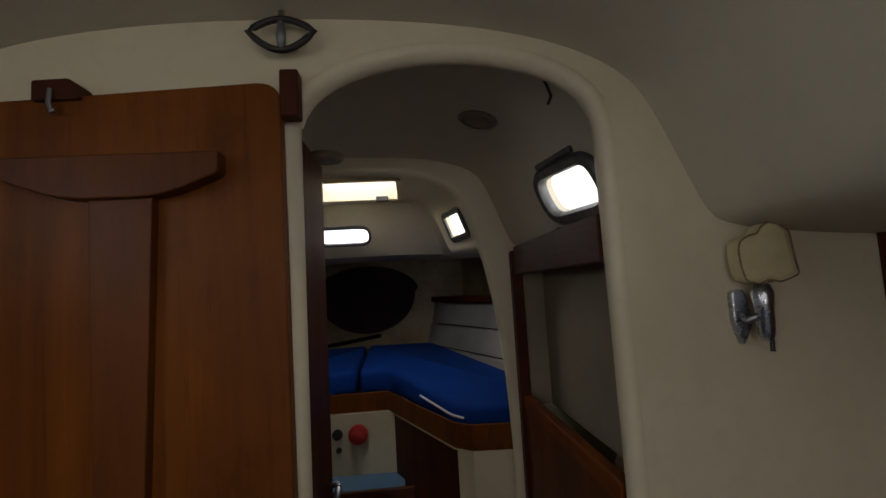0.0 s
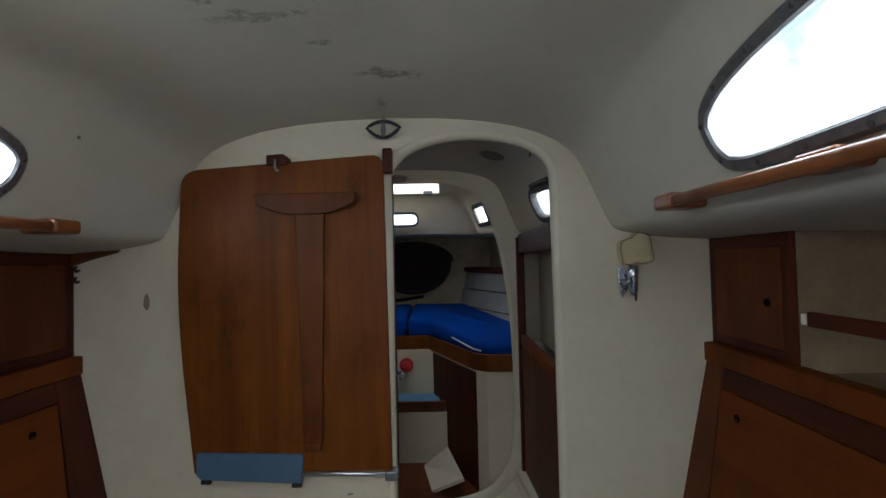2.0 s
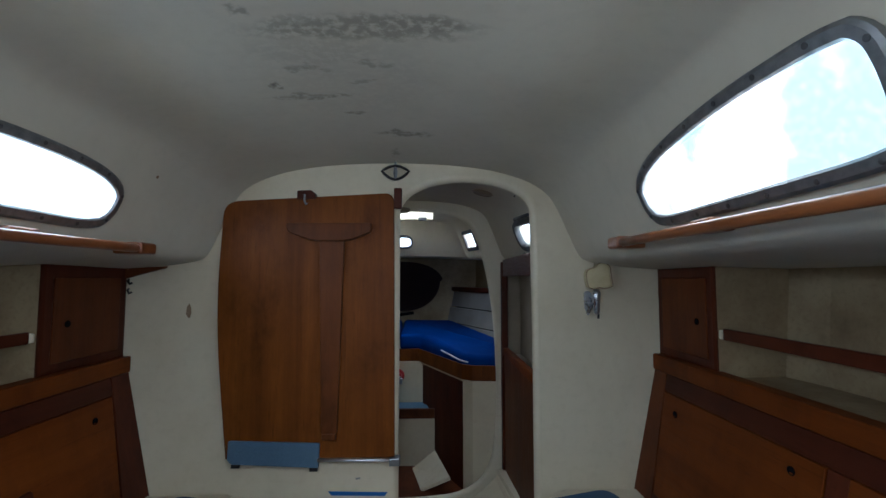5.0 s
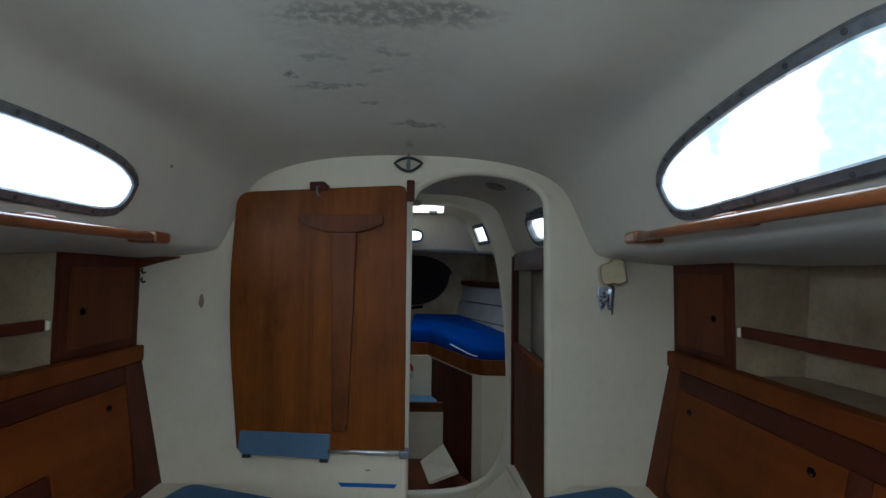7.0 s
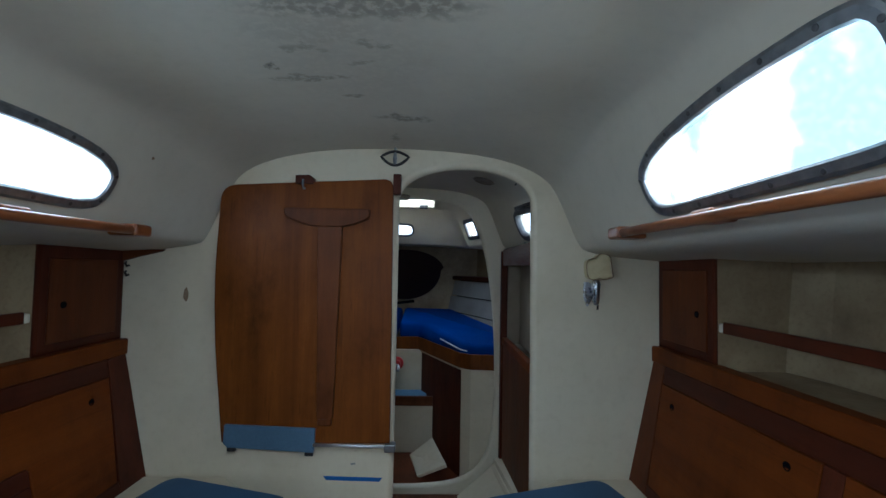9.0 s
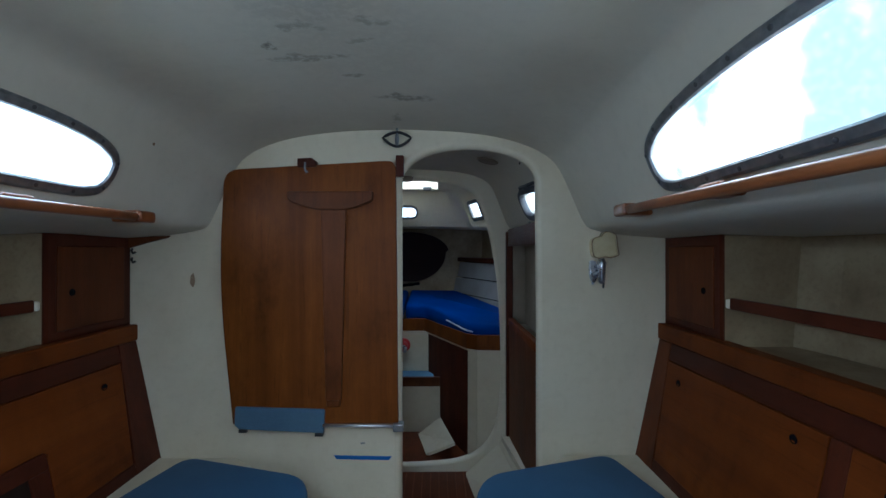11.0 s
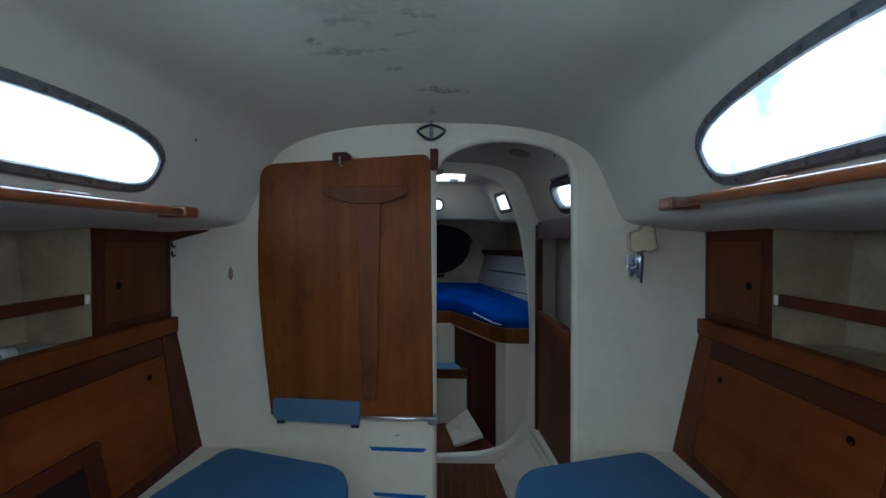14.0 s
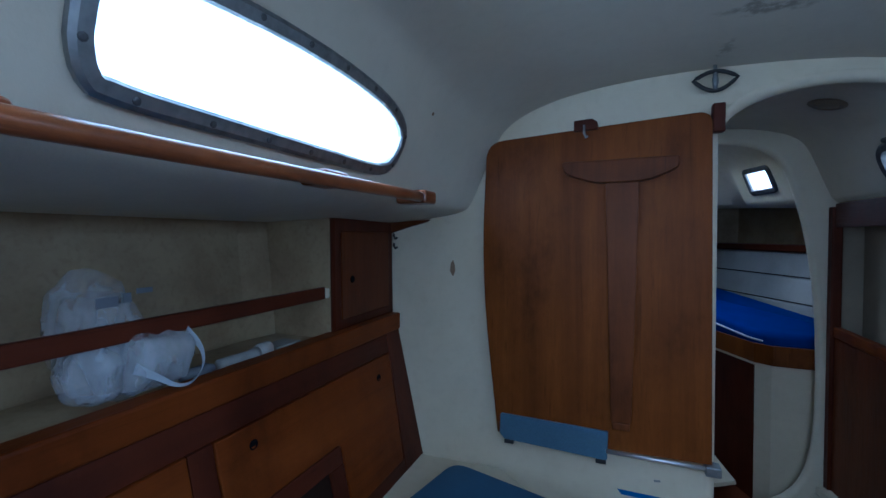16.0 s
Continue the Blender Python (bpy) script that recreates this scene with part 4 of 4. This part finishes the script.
for a, b in zip(loops, loops[1:] + loops[:1]):
    for i in range(len(path) - 1):
        band.faces.new((a[i], a[i + 1], b[i + 1], b[i]))
part("edge_board", band, TEAK, berth, "orange wooden edge board")
for s in (1, -1):
    k = PORT_WELL if s < 0 else 0
    part("side_panel", slab([(s * (0.115 + k), 1.50), (s * (0.365 + k), 0.955), (s * (0.38 + k), 0.962), (s * (0.13 + k), 1.51)], level(0.02), 0.662), MAHOGANY, berth, "dark wooden well side")
    part("front_panel", slab([(s * (0.37 + k), 0.955), (s * (0.425 + k), 0.912), (s * (0.60 + k), 0.895), (s * 0.95, 0.89), (s * 0.95, 0.93), (s * (0.40 + k), 0.97)], level(0.0), 0.682), GELCOAT, berth)
part("back_panel", box(-0.26, 0.14, 1.525, 1.545, 0.36, 0.682), GELCOAT, berth, "white well back panel")
step = thing("berth_step", "white step with pale blue carpet in the berth well", "step")
part("riser", box(-0.32, 0.20, 1.31, 1.52, 0.02, 0.36), GELCOAT, step)
part("nosing", box(-0.32, 0.20, 1.295, 1.32, 0.34, 0.405, 0.004), MAHOGANY_X, step, "red-brown wooden nosing")
part("carpet", box(-0.28, 0.155, 1.322, 1.522, 0.362, 0.392, 0.006), CARPET, step, "pale blue carpet")
thing("battery_switch", "round red plastic switch on the well back panel", "switch", lathe([(0.048, 0), (0.048, 0.02), (0.03, 0.024), (0.028, 0.045), (0.012, 0.05)], (-0.068, 1.524, 0.585), (0, -1, 0), 20), RED)
thing("socket", "round black socket on the well back panel", "socket", lathe([(0.026, 0), (0.026, 0.01), (0.016, 0.012)], (-0.17, 1.524, 0.59), (0, -1, 0), 16), BLACK)
thing("socket", "small round black socket on the well back panel", "socket", lathe([(0.014, 0), (0.014, 0.008), (0.008, 0.01)], (-0.165, 1.524, 0.515), (0, -1, 0), 14), BLACK)
# cushions
cw = [(0.01, 1.60), (0.10, 1.575), (0.15, 1.50), (0.37, 0.985), (0.44, 0.935), (0.58, 0.92), (0.85, 0.91), (0.80, 1.10), (0.36, 2.22), (0.01, 2.25)]
for s in (1, -1):
    shape = [(s * (x + (0.11 if s < 0 and y < 1.7 and x < 0.7 else 0)), y) for x, y in cw]
    shape[0], shape[-1] = (-0.062 if s > 0 else -0.078, 1.60), (-0.062 if s > 0 else -0.078, 2.25)
    line = rounded(shape, 0.03, 3)
    bm = slab(line, level(0.704), 0.125)
    bmesh.ops.bevel(bm, geom=[e for e in bm.edges if abs(e.verts[0].co.z - e.verts[1].co.z) < 1e-5], offset=0.03, segments=3, affect="EDGES", profile=0.5)
    for v in bm.verts:
        v.co.z += 0.08 * max(0, v.co.y - 0.95)
    cu = thing("berth_cushion", "bright royal blue berth cushion with white piping", "cushion", bm, BERTH_BLUE, group="berth cushions", smooth=True)
    front = [(x - s * 0.006, y - 0.009, 0.785 + 0.08 * max(0, y - 0.95)) for x, y in rounded(shape[2:6], [0, 0.05, 0.05, 0], 4)[:-5]]
    front[0] = tuple(Vector(front[0]).lerp(Vector(front[1]), 0.5))
    part("piping", tube(front, 0.0048, 6), PIPING, cu, "white piping")

for s in (1, -1):
    a, b = Vector((s * 0.90, 0.86)), Vector((s * 0.30, 2.33))
    n = Vector((-(b - a).y, (b - a).x)).normalized()
    n = n if n.x * s < 0 else -n
    side = thing("hull_planking", "white painted hull planking beside the berth", "planking", group="hull planking")
    for i in range(3):
        z0 = 0.765 + i * 0.142
        lean = 0.034 * i
        line = [a - n * lean, b - n * lean, b - n * (lean + 0.03), a - n * (lean + 0.03)]
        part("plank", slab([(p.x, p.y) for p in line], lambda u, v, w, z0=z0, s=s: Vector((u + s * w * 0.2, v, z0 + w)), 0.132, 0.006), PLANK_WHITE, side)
    part("backing", slab([((a - n * 0.06).x, a.y), ((b - n * 0.06).x, b.y), ((b - n * 0.08).x, b.y), ((a - n * 0.08).x, a.y)], lambda u, v, w, s=s: Vector((u + s * w * 0.2, v, 0.74 + w)), 0.45), HOLE, side)
    line = [a - n * 0.07, b - n * 0.07, b - n * 0.24, a - n * 0.24]
    thing("berth_shelf", "dark wooden shelf along the hull above the berth", "shelf", slab([(p.x, p.y) for p in line], level(1.19), 0.035, 0.004), MAHOGANY_Y, group="berth shelves")

cover = [(-0.07 + 0.36 * math.cos(t) * (1.0 if math.sin(t) > 0 else 0.92), 1.27 + (0.19 if math.sin(t) > 0 else 0.27) * math.sin(t)) for t in [k * math.tau / 40 for k in range(40)]]
thing("bow_locker_cover", "dark burgundy oval cover over the bow locker", "cover", slab(cover, flat(2.335, -1), 0.03, 0.008), BURGUNDY)
thing("boat_hook", "thin dark pole lying at the berth head", "pole", tube([(-0.35, 2.18, 0.945), (0.02, 2.24, 0.99)], 0.013, 10), HOLE, smooth=True)

for ob in scene.objects:
    if ob.parent is None and ob.name.split(".")[0] in ("v_berth", "berth_step", "battery_switch", "socket", "berth_cushion", "hull_planking", "berth_shelf", "bow_locker_cover", "boat_hook", "loose_floor_board"):
        ob.location.x += FORE_X

# ---------------------------------------------------------------- things on the port shelf
bag = thing("plastic_bag", "crumpled white plastic carrier bag hanging over the shelf", "bag")


def crumpled(centre, half, folds, seed, floor, lean=0.0, detail=5):
    """Slack plastic film: a lumpy closed form with sharp upright creases, resting at z = floor."""
    bm = bmesh.new()
    bmesh.ops.create_icosphere(bm, subdivisions=detail, radius=1)
    off = Vector((seed, seed * 0.7, seed * 1.3))
    for v in bm.verts:
        c = v.co.copy()
        square = 1 / max(abs(c.x), abs(c.y), abs(c.z)) ** 0.45
        q = Vector((c.x * folds, c.y * folds, c.z * folds * 0.35)) + off
        crease = 1 - 2.0 * abs(noise.noise(q)) + 0.25 * (0.3 - abs(noise.noise(q * 2.1)))
        d = square * (0.84 + 0.22 * noise.noise(c * 1.2 + off) + 0.16 * crease)
        z = centre[2] + c.z * half[2] * d
        v.co = Vector((centre[0] + c.x * half[0] * d, centre[1] + c.y * half[1] * d + lean * c.z, max(floor + 0.004 * noise.noise(q), z)))
    return bm


part("body", crumpled((-1.185, -0.985, 1.095), (0.075, 0.086, 0.128), 1.7, 3.1, 0.979, -0.025), PLASTIC, bag, smooth=True)
part("fold", crumpled((-1.115, -0.945, 1.058), (0.05, 0.066, 0.058), 1.5, 9.4, 0.999, 0.01, 4), PLASTIC, bag, "crumpled fold of the bag", smooth=True)
part("fold", crumpled((-1.13, -1.045, 1.055), (0.045, 0.05, 0.055), 1.8, 5.2, 0.999, 0.0, 4), PLASTIC, bag, "crumpled corner of the bag", smooth=True)
loop = [Vector(p) for p in ((-1.10, -0.885, 1.10), (-1.075, -0.872, 1.07), (-1.055, -0.88, 1.035), (-1.050, -0.91, 1.008), (-1.050, -0.945, 1.010), (-1.058, -0.975, 1.035), (-1.085, -1.0, 1.055))]
for _ in range(2):
    loop = [loop[0]] + [a.lerp(b, k) for a, b in zip(loop, loop[1:]) for k in (0.25, 0.75)] + [loop[-1]]
strip = bmesh.new()
m = len(loop) - 1
edges = []
for k, q in enumerate(loop):
    wide = 0.006 + 0.016 * abs(2 * k / m - 1) ** 1.6
    across = Vector((0.45, 0.1, 0.9)).normalized() * wide
    edges.append([strip.verts.new(q + across * t + Vector((w, 0, 0))) for t, w in ((-0.5, 0), (0.5, 0), (0.5, 0.0025), (-0.5, 0.0025))])
for a, b in zip(edges, edges[1:]):
    for k in range(4):
        strip.faces.new((a[k], a[(k + 1) % 4], b[(k + 1) % 4], b[k]))
strip.faces.new(edges[0][::-1])
strip.faces.new(edges[-1])
part("handle", strip, FILM, bag, "looped flat bag handle")
for ya, yb, za, zb in ((-1.045, -1.008, 1.168, 1.186), (-1.000, -0.985, 1.172, 1.190), (-0.975, -0.945, 1.186, 1.196)):
    part("print", slab(quad(ya, yb, za, zb), lambda u, v, w: Vector((-1.112 + w, u, v)), 0.002), INK, bag, "dark printed bar")
thing("tool_pouch", "dark grey tool handle lying on the shelf", "tool", tube([(-1.15, -0.86, 0.990), (-1.145, -0.80, 0.991), (-1.14, -0.785, 0.990)], [0.012, 0.015, 0.010], 10), INK, smooth=True)
torch = thing("torch", "pale grey torch lying on the shelf", "torch")
part("barrel", lathe([(0.012, 0), (0.014, 0.004), (0.014, 0.09), (0.017, 0.10), (0.017, 0.115)], (-1.14, -0.775, 0.993), (0.06, 1, 0), 14), PAPER, torch, smooth=True)
part("head", lathe([(0.017, 0), (0.021, 0.015), (0.021, 0.035), (0.018, 0.038)], (-1.133, -0.659, 0.997), (0.06, 1, 0), 14), PLANK_WHITE, torch, "white lamp head", smooth=True)
thing("paper_packet", "crumpled pale paper packet lying on the shelf", "packet", box(-1.19, -1.12, -0.60, -0.50, 0.976, 0.994, 0.006), PAPER)
thing("cable", "thin black cable coiled on the shelf", "cable", tube([(-1.12 - 0.03 * math.sin(k * 0.9), -1.20 - 0.02 * k, 0.985 + 0.02 * abs(math.sin(k * 1.3))) for k in range(12)], 0.005, 6), BLACK, smooth=True)
clamp = thing("corner_bracket", "brown wooden corner bracket with dark hooks under the side deck", "bracket")
part("strip", slab([(-1.094, 1.300), (-1.094, 1.345), (-0.93, 1.350), (-0.94, 1.342), (-1.02, 1.322)], flat(-0.001, -1), 0.016, 0.002), MAHOGANY_X, clamp)
for z in (1.285, 1.248):
    part("hook", tube([(-1.084, -0.002, z + 0.012), (-1.078, -0.016, z + 0.006), (-1.070, -0.018, z - 0.006), (-1.062, -0.014, z)], 0.0045, 8), BLACK, clamp, smooth=True)
for x, y, z in ((0.655, -0.62, 1.728), (-0.765, -0.375, 1.632)):
    thing("screw_plug", "small brown screw head on the roof side", "screw", lathe([(0.006, 0), (0.005, 0.004)], (x, y, z), (-1 if x > 0 else 1, 0, -0.35), 8), RUST)
thing("wire", "loose dark wire under the passage roof", "wire", tube([(0.49, 0.12, 1.725), (0.50, 0.12, 1.70), (0.51, 0.13, 1.685), (0.505, 0.14, 1.67)], 0.0035, 6), BLACK, smooth=True)
thing("scuff_mark", "faint grey scuff on the white bulkhead", "mark", slab([(-0.168, 0.512), (-0.150, 0.514), (-0.147, 0.508), (-0.166, 0.505)], flat(-0.0005, -1), 0.001), PAPER)
